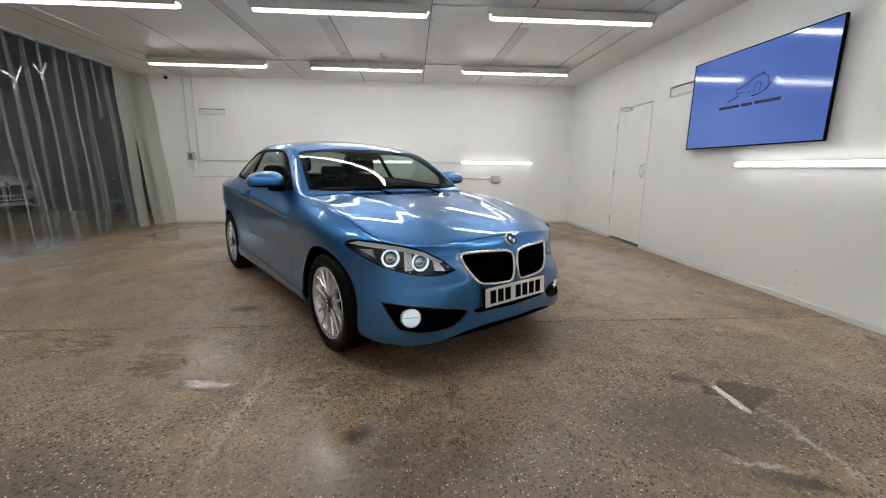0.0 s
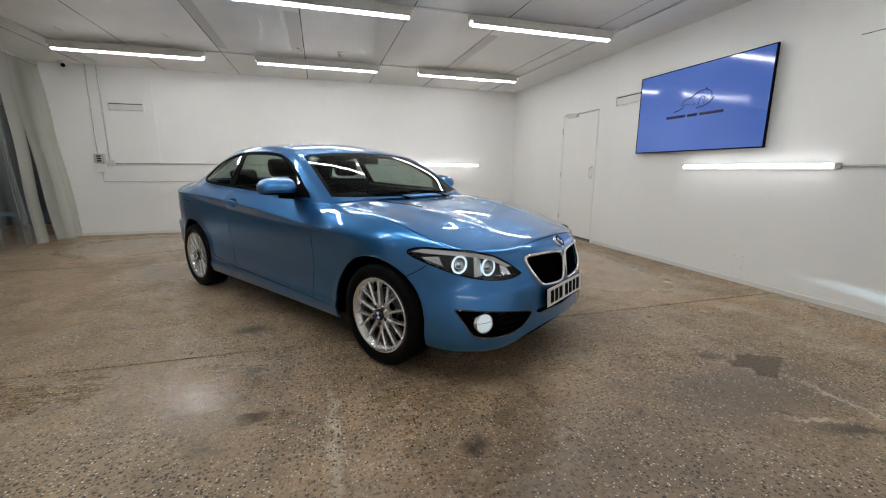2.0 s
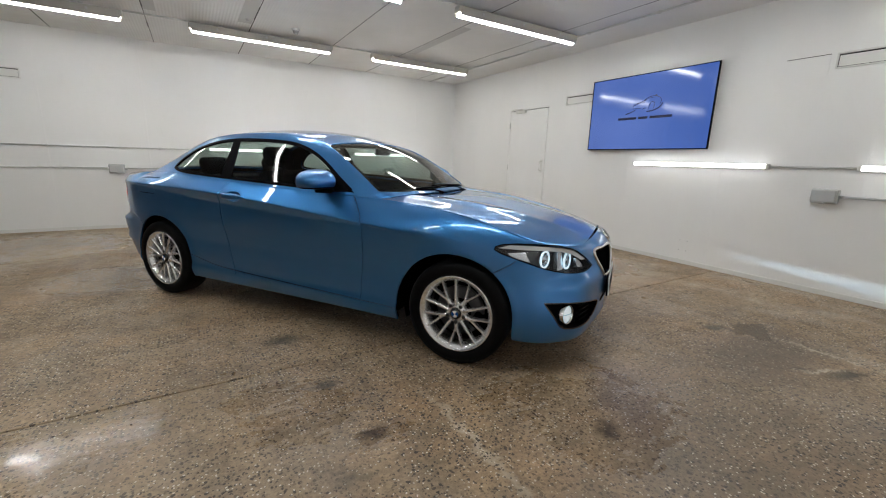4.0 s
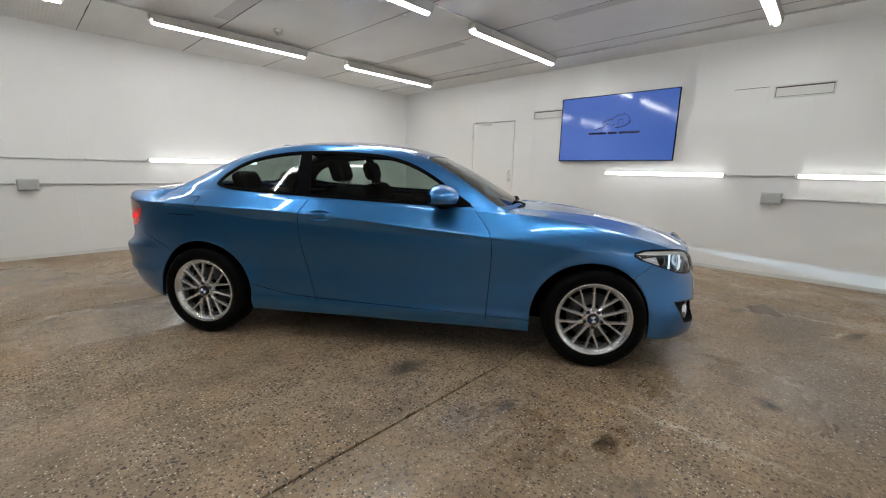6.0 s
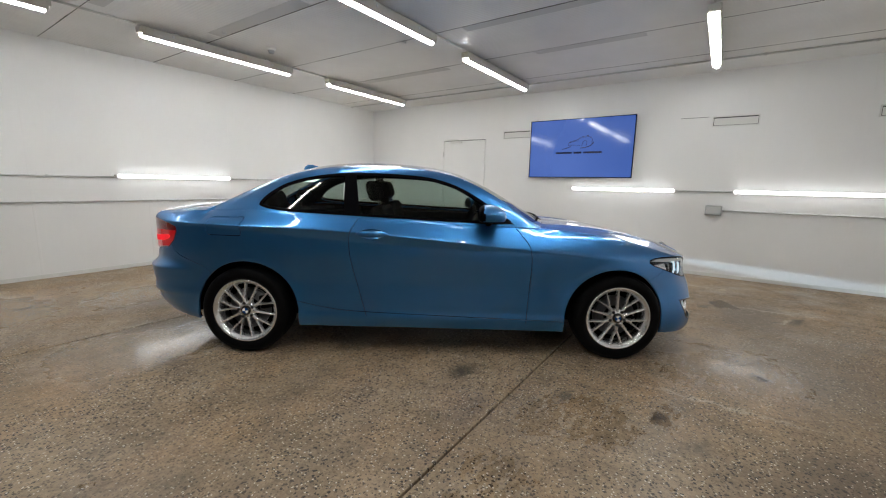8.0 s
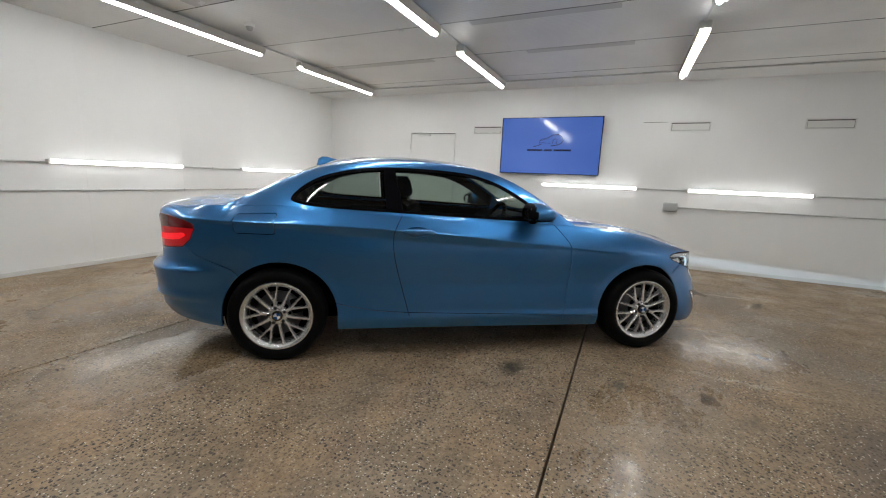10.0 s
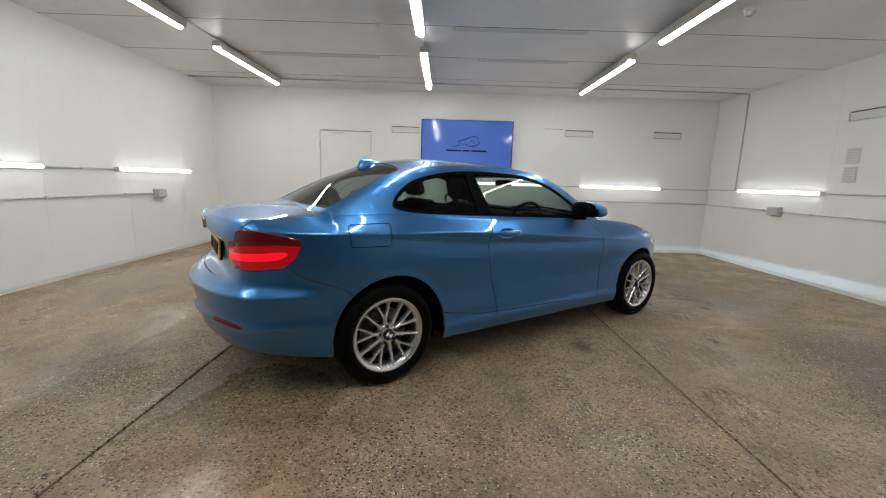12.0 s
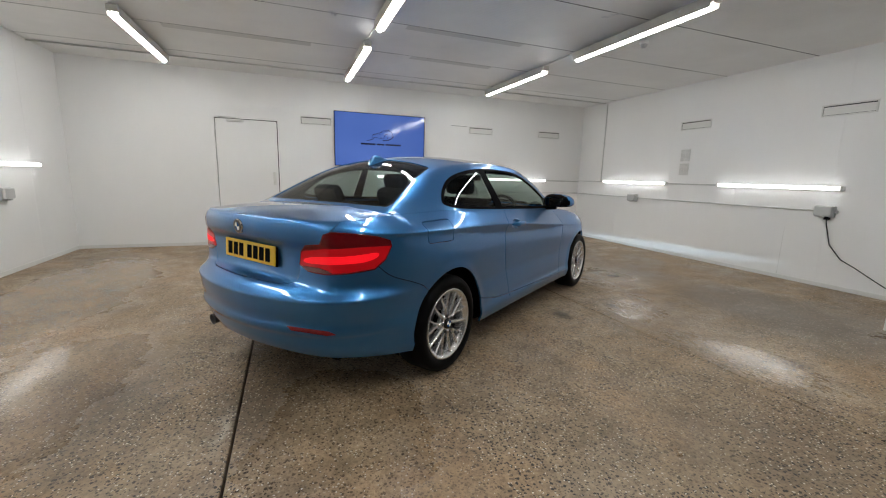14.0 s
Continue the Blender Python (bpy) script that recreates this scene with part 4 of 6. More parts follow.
def rounded(pts, r=3):
    """Corner cutting on a closed polygon."""
    p = np.asarray(pts, float)
    for _ in range(r):
        q = np.roll(p, -1, 0)
        p = np.stack([0.75 * p + 0.25 * q, 0.25 * p + 0.75 * q], 1).reshape(-1, 2)
    return p


def eased(pts, r=2):
    """Corner cutting on an open line that keeps its ends."""
    p = np.asarray(pts, float)
    for _ in range(r):
        a, b = p[:-1], p[1:]
        m = np.stack([0.75 * a + 0.25 * b, 0.25 * a + 0.75 * b], 1).reshape(-1, 2)
        p = np.vstack([p[:1], m[1:-1], p[-1:]])
    return p


def strip(line, width=0.0045):
    p = np.asarray(line, float)
    d = np.gradient(p, axis=0)
    d /= np.maximum(np.linalg.norm(d, axis=1, keepdims=True), 1e-9)
    n = np.stack([-d[:, 1], d[:, 0]], 1) * width / 2
    return np.vstack([p + n, (p - n)[::-1]])


def loop_strip(poly, width=0.0045):
    """Outer and inner offset of a closed line."""
    p = np.asarray(poly, float)
    d = np.roll(p, -1, 0) - np.roll(p, 1, 0)
    d /= np.maximum(np.linalg.norm(d, axis=1, keepdims=True), 1e-9)
    n = np.stack([-d[:, 1], d[:, 0]], 1) * width / 2
    return p + n, p - n


def cut_sheet(outline, holes=(), gaps=(), loops=(), step=0.022, lines=()):
    """Triangulates a flat region, takes out holes and gaps, and returns its separate pieces."""
    polys = [np.asarray(outline, float)] + [np.asarray(h, float) for h in holes] + [np.asarray(g, float) for g in gaps]
    rims = [(len(polys) + 2 * i, len(polys) + 2 * i + 1) for i in range(len(loops))]
    for p in loops:
        polys += list(loop_strip(p))
    lo, hi = polys[0].min(0), polys[0].max(0)
    nx, ny = [max(2, int((hi[i] - lo[i]) / step)) for i in range(2)]
    gx, gy = np.meshgrid(np.linspace(lo[0], hi[0], nx), np.linspace(lo[1], hi[1], ny))
    pts = np.stack([gx.ravel(), gy.ravel()], 1)
    pts = pts[inside(polys[0], pts)]
    pts = pts[closest(polys, pts) > step * 0.42]
    if len(lines):
        pts = pts[closest([np.vstack([q, q[::-1]]) for q in lines], pts) > step * 0.3]
    verts, edges = [], []
    for p in polys:
        k, n = len(verts), len(p)
        edges += [(k + i, k + (i + 1) % n) for i in range(n)]
        verts += [Vector((x, y)) for x, y in p]
    for p in lines:
        k = len(verts)
        edges += [(k + i, k + i + 1) for i in range(len(p) - 1)]
        verts += [Vector((x, y)) for x, y in p]
    verts += [Vector((x, y)) for x, y in pts]
    vs, _, fs, _, _, _ = delaunay_2d_cdt(verts, edges, [], 0, 1e-5)
    vs = np.array([tuple(v) for v in vs])
    tri = np.array([f[:3] for f in fs])
    mid = vs[tri].mean(1)
    good = inside(polys[0], mid)
    for p in polys[1:1 + len(holes) + len(gaps)]:
        good &= ~inside(p, mid)
    for i, j in rims:
        good &= inside(polys[i], mid) == inside(polys[j], mid)
    e1, e2 = vs[tri[:, 1]] - vs[tri[:, 0]], vs[tri[:, 2]] - vs[tri[:, 0]]
    area = e1[:, 0] * e2[:, 1] - e1[:, 1] * e2[:, 0]
    keep = [tuple(int(i) for i in (f if w > 0 else f[::-1])) for f, w, g in zip(tri, area, good) if g and abs(w) > 1e-9]
    up = list(range(len(vs)))

    def root(i):
        while up[i] != i:
            up[i] = up[up[i]]
            i = up[i]
        return i
    for f in keep:
        for a, b in zip(f, f[1:]):
            up[root(a)] = root(b)
    groups = {}
    for f in keep:
        groups.setdefault(root(f[0]), []).append(f)
    out = []
    for fs in sorted(groups.values(), key=len, reverse=True):
        ids = sorted({i for f in fs for i in f})
        at = {i: k for k, i in enumerate(ids)}
        out.append((vs[ids], [tuple(at[i] for i in f) for f in fs]))
    return out


def sheet_mesh(name, piece, f, out, mat, parent, side=1, lip=0.012, label="", push=0.0, normals=None):
    """A curved sheet from a flat piece on the surface f, its rims turned inwards; side -1 gives the mirror image."""
    flat, faces = piece
    a, b = flat[:, 0], flat[:, 1]
    p, n = f(a, b), normal_of(f, a, b, out)
    if normals:
        n = normals(p, n)
    p = p + n * push
    if out < 0:
        faces = [q[::-1] for q in faces]
    if lip:
        count = {}
        for q in faces:
            for i, j in zip(q, q[1:] + q[:1]):
                count[(i, j)] = count.get((i, j), 0) + 1
        mid = np.abs(p[:, 1]) < 2e-3
        rims = [(i, j) for (i, j) in count if (j, i) not in count and not (mid[i] and mid[j])]
        e0, e1 = np.array([r[0] for r in rims]), np.array([r[1] for r in rims])
        m = np.cross(p[e1] - p[e0], n[e0])
        m /= np.maximum(np.linalg.norm(m, axis=1, keepdims=True), 1e-9)
        base, k = len(p), len(rims)
        p = np.vstack([p, p[e0], p[e1], p[e1] - n[e1] * lip, p[e0] - n[e0] * lip])
        n = np.vstack([n, m, m, m, m])
        faces = faces + [(base + i, base + 3 * k + i, base + 2 * k + i, base + k + i) for i in range(k)]
    if side < 0:
        p, n = p * (1, -1, 1), n * (1, -1, 1)
        faces = [q[::-1] for q in faces]
    me = bpy.data.meshes.new(name)
    me.from_pydata([tuple(q) for q in p], [], faces)
    me.polygons.foreach_set("use_smooth", [True] * len(me.polygons))
    me.normals_split_custom_set_from_vertices([tuple(q) for q in n])
    me.materials.append(mat)
    ob = new(name, me)
    ob.parent = parent
    if label:
        tagged(ob, label)
    return ob


def which(pieces, a, b):
    """The piece that holds the flat point (a, b)."""
    for p in pieces:
        v = p[0]
        for f in p[1]:
            x0, y0 = v[f[0]]
            if abs(x0 - a) < 0.08 and abs(y0 - b) < 0.08 and inside(v[list(f)], np.array([[a, b]]))[0]:
                return p
    d = [np.min(np.hypot(p[0][:, 0] - a, p[0][:, 1] - b)) for p in pieces]
    return pieces[int(np.argmin(d))]


# places on the flank: outline place of a lengthwise or crosswise station
FLANK_S, NOSE_S, TAIL_S = np.linspace(st(4), st(19), 900), np.linspace(0, st(9), 700), np.linspace(st(13), LEN, 700)


def at_u(u, z):
    q = skin(FLANK_S, np.full(len(FLANK_S), z))[:, 0]
    return float(np.interp(-u, -q, FLANK_S)), z


def at_nose(v, z):
    q = np.maximum.accumulate(skin(NOSE_S, np.full(len(NOSE_S), z))[:, 1])
    return float(np.interp(v, q, NOSE_S)), z


def at_tail(v, z):
    q = np.maximum.accumulate(skin(TAIL_S, np.full(len(TAIL_S), z))[::-1, 1])
    return float(np.interp(v, q, TAIL_S[::-1])), z


def on_u(pts):
    return np.array([at_u(*p) for p in pts])


def on_nose(pts):
    return np.array([at_nose(*p) for p in pts])


def on_tail(pts):
    return np.array([at_tail(*p) for p in pts])


def edge_height(s):
    return hood_height(edge_u(s), edge_v(s))


car = thing("car", "metallic blue two-door coupe with silver wheels and lit lamps", "car", (-0.128, 2.902, 0.0), -55.78)

# outlines on the flank
HEADLAMP = on_nose(eased([(0.396, 0.602), (0.465, 0.662), (0.55, 0.713), (0.63, 0.739), (0.705, 0.752), (0.79, 0.755), (0.826, 0.728), (0.81, 0.690), (0.735, 0.625), (0.64, 0.588), (0.535, 0.574), (0.45, 0.582), (0.398, 0.601)], 1))
FOGBAY = on_nose(eased([(0.752, 0.430), (0.66, 0.424), (0.55, 0.410), (0.42, 0.388), (0.36, 0.376), (0.345, 0.362), (0.385, 0.318), (0.435, 0.286), (0.55, 0.272), (0.65, 0.272), (0.700, 0.283), (0.722, 0.33), (0.750, 0.427)], 1))
KIDNEY = on_nose(rounded([(0.014, 0.655), (0.045, 0.682), (0.15, 0.691), (0.27, 0.694), (0.352, 0.690), (0.364, 0.670), (0.345, 0.615), (0.312, 0.560), (0.278, 0.522), (0.235, 0.509), (0.14, 0.502), (0.045, 0.501), (0.022, 0.520), (0.012, 0.58)], 2))
SLOT = on_nose([(-0.02, 0.345), (0.27, 0.345), (0.31, 0.356), (0.295, 0.374), (-0.02, 0.374)])
TAILLAMP = np.vstack([on_tail([(0.436, 0.775), (0.455, 0.845), (0.50, 0.882), (0.585, 0.892), (0.607, 0.945), (0.64, 0.957)]), on_u([(-3.34, 0.948), (-3.25, 0.931), (-3.185, 0.908), (-3.178, 0.878), (-3.21, 0.81), (-3.265, 0.762)]),
                      on_tail([(0.70, 0.747), (0.60, 0.741), (0.50, 0.745)])])
REFLECTOR = on_tail([(0.44, 0.464), (0.655, 0.453), (0.685, 0.432), (0.64, 0.427), (0.47, 0.443)])


def oval(u, z, a, b, n=28):
    return on_u([(u + a * math.cos(t), z + b * math.sin(t)) for t in np.linspace(0, 2 * math.pi, n, endpoint=False)])


DISH = oval(-1.775, 0.892, 0.085, 0.036)


def arch_line(i):
    cu, cz, r = ARCHES[i]
    pts = [(cu + r * math.cos(t), cz + r * math.sin(t)) for t in np.linspace(0, math.pi, 54)]
    legs = np.linspace(0.12, cz, 8)[:-1]
    return on_u([(cu + r, z) for z in legs] + pts + [(cu - r, z) for z in legs[::-1]])


def skirt_outline():
    s = np.linspace(0, LEN, 260)
    low = np.stack([s, bottom(s)], 1)
    high = np.stack([s, edge_height(s) - 0.0004], 1)[::-1]
    tail_z = np.linspace(low[-1, 1], high[0, 1], 44)[1:-1]
    nose_z = np.linspace(high[-1, 1], low[0, 1], 44)[1:-1]
    return np.vstack([low, np.stack([np.full(42, LEN), tail_z], 1), high, np.stack([np.zeros(42), nose_z], 1)])


door_rear = eased([(-1.855, 1.03), (-1.90, 0.955), (-1.935, 0.88), (-1.935, 0.76), (-1.90, 0.60), (-1.815, 0.30)])
door_front = eased([(-0.79, 0.985), (-0.70, 0.885), (-0.648, 0.81), (-0.640, 0.66), (-0.655, 0.45), (-0.665, 0.26)])
sill_line = [(-2.36, 0.415), (-2.20, 0.372), (-2.0, 0.336), (-1.7, 0.322), (-1.2, 0.308), (-0.36, 0.285)]
gaps = [strip(dense(on_u(door_rear))), strip(dense(on_u(door_front))), strip(dense(on_u(eased(sill_line)))),
        strip(dense(on_u(eased([(0.18, 0.57), (0.26, 0.615), (0.315, 0.65), (0.345, 0.69)]))), 0.004),
        strip(dense(on_u(eased([(-3.26, 0.79), (-3.19, 0.715), (-3.05, 0.665), (-2.95, 0.625), (-2.90, 0.57)]))), 0.004),
        strip(dense(on_tail([(0.645, 1.03), (0.62, 0.94)])), 0.005), strip(dense(on_tail([(0.448, 0.80), (0.436, 0.74), (0.428, 0.70)])), 0.005),
        strip(dense(on_tail([(0.43, 0.71), (0.42, 0.684), (0.39, 0.669), (0.34, 0.664), (-0.02, 0.662)])), 0.0022)]
flap = rounded(dense(on_u([(-2.925, 0.984), (-2.672, 0.99), (-2.682, 0.862), (-2.925, 0.866)]), 0.05, True), 2)
cs = np.linspace(st(8.2), st(17), 150)
CREASES = [np.stack([cs, turn_z(cs) + d], 1) for d in (-0.13, -0.10, -0.075, -0.055, -0.04, -0.027, -0.016, -0.008, -0.003, 0.0, 0.003, 0.008, 0.018)]
ls = np.linspace(st(18.6), LEN - 0.002, 40)
CREASES += [np.stack([ls, np.full(40, z)], 1) for z in (0.66, 0.668, 0.676, 0.684, 0.70, 0.865, 0.875, 0.883, 0.892, 0.90)]
ls = np.linspace(st(16), LEN - 0.002, 60)
CREASES += [np.stack([ls, np.full(60, z)], 1) for z in (0.41, 0.419, 0.428, 0.594, 0.602, 0.609, 0.617, 0.63, 0.645)]
pieces = cut_sheet(skirt_outline(), [HEADLAMP, FOGBAY, KIDNEY, SLOT, TAILLAMP, REFLECTOR, DISH, arch_line(0), arch_line(1)], gaps, [flap], 0.024, CREASES)
PANELS = [("front_bumper", at_nose(0.60, 0.50)), ("front_fender", at_u(-0.45, 0.6)), ("door", at_u(-1.2, 0.6)), ("quarter_panel", at_u(-2.15, 0.6)), ("sill", at_u(-1.2, 0.25)),
          ("rear_bumper", at_tail(0.4, 0.5)), ("fuel_flap", at_u(-2.76, 0.92)), ("boot_lid_face", at_tail(0.3, 0.8))]


def belt_blend(p, n):
    """Soft shading where the rear pillar runs into the flank."""
    u = p[:, 0]
    s = s_of_edge(u)
    vb, zb = belt(u)
    m = normal_of(skin, s, zb - 0.03, 1) + normal_of(side_skin, u, zb + 0.03, -1)
    m /= np.maximum(np.linalg.norm(m, axis=1, keepdims=True), 1e-9)
    w = smooth01((-2.50 - u) / 0.15) * smooth01((u + 3.2) / 0.15) * smooth01(1 - np.abs(p[:, 2] - zb) / 0.09)
    q = n * (1 - w[:, None]) + m * w[:, None]
    return q / np.linalg.norm(q, axis=1, keepdims=True)


EDGE_S = np.concatenate([np.linspace(0, st(8.6), 260), np.linspace(st(17.6), LEN, 160)])
EDGE_P = np.stack([edge_u(EDGE_S), edge_v(EDGE_S), hood_height(edge_u(EDGE_S), edge_v(EDGE_S))], -1)
EDGE_N = normal_of(skin, EDGE_S, EDGE_P[:, 2] - 0.022, 1) + normal_of(hood_skin, EDGE_P[:, 0], EDGE_P[:, 1], 1)
EDGE_N /= np.linalg.norm(EDGE_N, axis=1, keepdims=True)


def edge_blend(p, n):
    """Soft shading where nose and tail roll over into hood and boot lid."""
    q, out = p * (1, 0, 1) + np.abs(p) * (0, 1, 0), n.copy()
    sg = np.where(p[:, 1] < 0, -1.0, 1.0)
    for a in range(0, len(p), 4000):
        d = np.linalg.norm(q[a:a + 4000, None, :] - EDGE_P[None], axis=2)
        k = d.argmin(1)
        m = EDGE_N[k].copy()
        m[:, 1] *= sg[a:a + 4000]
        w = smooth01(1 - d.min(1) / 0.034)[:, None]
        x = n[a:a + 4000] * (1 - w) + m * w
        out[a:a + 4000] = x / np.maximum(np.linalg.norm(x, axis=1, keepdims=True), 1e-9)
    return out


def body_normals(p, n):
    return edge_blend(p, belt_blend(p, n))


used = []
for name, seed in PANELS:
    piece = which(pieces, *seed)
    if any(piece is q for q in used):
        continue
    used.append(piece)
    for side in (1, -1):
        if name == "fuel_flap" and side > 0:
            continue
        sheet_mesh(name, piece, skin, 1, PAINT, car, side, normals=body_normals)
for piece in pieces:
    if not any(piece is q for q in used) and len(piece[1]) > 6:
        for side in (1, -1):
            sheet_mesh("body_panel", piece, skin, 1, PAINT, car, side)
flap_piece = which(pieces, *at_u(-2.76, 0.92))
sheet_mesh("quarter_inset", flap_piece, skin, 1, PAINT, car, 1)

# dark lining behind all gaps
lining = cut_sheet(skirt_outline(), [HEADLAMP, FOGBAY, KIDNEY, SLOT, TAILLAMP, REFLECTOR, DISH, arch_line(0), arch_line(1)], step=0.03)
for side in (1, -1):
    sheet_mesh("body_lining", lining[0], skin, 1, DARK, car, side, 0, push=-0.022)

# ---- hood, boot lid top, roof ----
def edge_curve(i0, i1, n, shrink=0.003):
    s = np.linspace(st(i0), st(i1), n)
    return np.stack([edge_u(s) - shrink * np.sign(edge_u(s) + 1.4), np.maximum(edge_v(s) - shrink, 0)], 1)


half = edge_curve(0, 9.24, 60)
cowl = eased([(-0.600, 0.762), (-0.483, 0.45), (-0.432, 0.2), (-0.420, 0.0)])
hood_out = np.vstack([half, cowl, (cowl * (1, -1))[::-1][1:], (half * (1, -1))[::-1][:-1]])
hood = cut_sheet(hood_out, step=0.025)
sheet_mesh("hood", hood[0], hood_skin, 1, PAINT, car, normals=edge_blend)

half = edge_curve(15.2, 22, 60, 0.0003)[::-1]
scuttle = eased([(-2.86, 0.70), (-2.97, 0.62), (-3.02, 0.4), (-3.045, 0.0)])[::-1]
boot_out = np.vstack([half, scuttle[::-1], (scuttle * (1, -1))[1:], (half * (1, -1))[::-1][:-1]])
lid = dense(eased([(-2.99, 0.615), (-3.2, 0.635), (-3.42, 0.645)]))
boot = cut_sheet(boot_out, (), [strip(lid, 0.005), strip(lid * (1, -1), 0.005)], step=0.025)
sheet_mesh("boot_lid", which(boot, -3.3, 0.0), hood_skin, 1, PAINT, car, normals=edge_blend)
for piece in boot[1:]:
    sheet_mesh("quarter_top", piece, hood_skin, 1, PAINT, car, normals=edge_blend)
sheet_mesh("deck_lining", cut_sheet(boot_out, step=0.06)[0], hood_skin, 1, DARK, car, 1, 0, push=-0.014)
sheet_mesh("hood_lining", cut_sheet(hood_out, step=0.06)[0], hood_skin, 1, DARK, car, 1, 0, push=-0.02)

ub = np.linspace(-0.57, -3.03, 90)
rails = np.stack([ub, rail_v(ub)], 1)
base_front = eased([(-0.57, 0.729), (-0.49, 0.45), (-0.445, 0.2), (-0.435, 0.0)])
base_rear = eased([(-3.03, 0.65), (-3.045, 0.4), (-3.06, 0.0)])
right_half = np.vstack([base_front[::-1], rails[1:-1], base_rear])
roof_out = np.vstack([right_half, (right_half * (1, -1))[::-1][1:-1]])
ws = np.vstack([eased([(-0.47, 0.0), (-0.48, 0.25), (-0.53, 0.50), (-0.622, 0.706)]), dense([(-0.66, 0.700), (-0.8, 0.674), (-1.0, 0.630), (-1.085, 0.608)], 0.05), eased([(-1.118, 0.55), (-1.105, 0.3), (-1.09, 0.0)])])
WINDSCREEN = np.vstack([ws, (ws * (1, -1))[::-1][1:-1]])
rw = np.vstack([eased([(-2.385, 0.0), (-2.40, 0.3), (-2.43, 0.475)]), dense([(-2.46, 0.497), (-2.7, 0.535), (-2.93, 0.595)], 0.05), eased([(-2.975, 0.585), (-3.02, 0.35), (-3.035, 0.0)])])
REARGLASS = np.vstack([rw, (rw * (1, -1))[::-1][1:-1]])
roof_pieces = cut_sheet(roof_out, [WINDSCREEN, REARGLASS], step=0.025)


def rail_blend(p, n):
    u, v = p[:, 0], p[:, 1]
    vr, zr = rail(u)
    sg = np.where(v < 0, -1.0, 1.0)
    m = normal_of(roof_skin, u, vr, 1) + normal_of(side_skin, u, zr - 0.03, -1)
    m /= np.maximum(np.linalg.norm(m, axis=1, keepdims=True), 1e-9)
    m[:, 1] *= sg
    d = np.hypot(np.abs(v) - vr, p[:, 2] - zr)
    w = smooth01(1 - d / 0.055)[:, None]
    q = n * (1 - w) + m * w
    return q / np.linalg.norm(q, axis=1, keepdims=True)


sheet_mesh("roof", roof_pieces[0], roof_skin, 1, PAINT, car, normals=rail_blend)
for name, poly, mat in (("windscreen", WINDSCREEN, GLASS), ("rear_window", REARGLASS, GLASS)):
    g = cut_sheet(poly, step=0.05)
    pane_ob = sheet_mesh(name, g[0], roof_skin, 1, mat, car, 1, 0, push=-0.004)
    pane_ob.visible_shadow = False
    centre = poly.mean(0)
    inner = centre + (poly - centre) * (0.945, 0.95)
    band = cut_sheet(poly, [inner], step=0.05)
    sheet_mesh("glass_border", band[0], roof_skin, 1, GLOSSBLACK, pane_ob, 1, 0, push=-0.007, label="black printed glass edge")

# ---- cabin sides ----
us = np.linspace(-0.572, -3.02, 80)
low = np.stack([us, belt(us)[1] + 0.001], 1)
high = np.stack([us, rail(us)[1]], 1)[::-1]
side_out = np.vstack([low, high])
DLO = rounded([(-0.738, 0.964), (-1.2, 0.981), (-1.6, 0.999), (-2.1, 1.018), (-2.46, 1.036), (-2.60, 1.062), (-2.615, 1.09), (-2.55, 1.165), (-2.42, 1.245), (-2.20, 1.296), (-1.97, 1.318), (-1.65, 1.314),
               (-1.42, 1.299), (-1.30, 1.275), (-1.16, 1.228), (-1.01, 1.146), (-0.868, 1.045)], 2)


def shrunk(poly, d):
    outer, inner = loop_strip(poly, 2 * d)
    return inner if inside(poly, inner.mean(0)[None])[0] and np.ptp(inner[:, 0]) < np.ptp(poly[:, 0]) else outer


PANEZONE = shrunk(DLO, 0.022)
post = [np.array([(-1.865, 0.9), (-1.935, 1.4), (-2.02, 1.4), (-1.985, 0.9)])]
panes = cut_sheet(PANEZONE, post, step=0.04)
side_pieces = cut_sheet(side_out, [DLO], step=0.025)
both = lambda p, n: belt_blend(p, rail_blend(p, n))
for side in (1, -1):
    for k, piece in enumerate(side_pieces):
        if len(piece[1]) > 4:
            sheet_mesh("cabin_side", piece, side_skin, -1, PAINT, car, side, normals=both)
    frame_piece = cut_sheet(DLO, [shrunk(PANEZONE, -0.002)], step=0.03)
    surround = sheet_mesh("window_surround", frame_piece[0], side_skin, -1, BLACK, car, side, 0.01, push=0.0015)
    door_pane = sheet_mesh("door_window", which(panes, -1.4, 1.1), side_skin, -1, GLASS, car, side, 0, push=-0.006)
    rear_pane = sheet_mesh("quarter_window", which(panes, -2.2, 1.12), side_skin, -1, DARKGLASS, car, side, 0, push=-0.004)
    door_pane.visible_shadow = rear_pane.visible_shadow = False
    sail = cut_sheet(np.array([(-0.765, 0.972), (-0.97, 0.979), (-0.945, 1.085), (-0.885, 1.048)]), step=0.03)
    sheet_mesh("mirror_sail", sail[0], side_skin, -1, BLACK, car, side, 0.004, "black mirror mounting triangle", push=0.001)
    post_piece = cut_sheet(np.array([(-1.866, 1.012), (-1.924, 1.308), (-2.004, 1.306), (-1.985, 1.020)]), step=0.03)
    sheet_mesh("pillar_cover", post_piece[0], side_skin, -1, BLACK, car, side, 0.004, push=0.002)

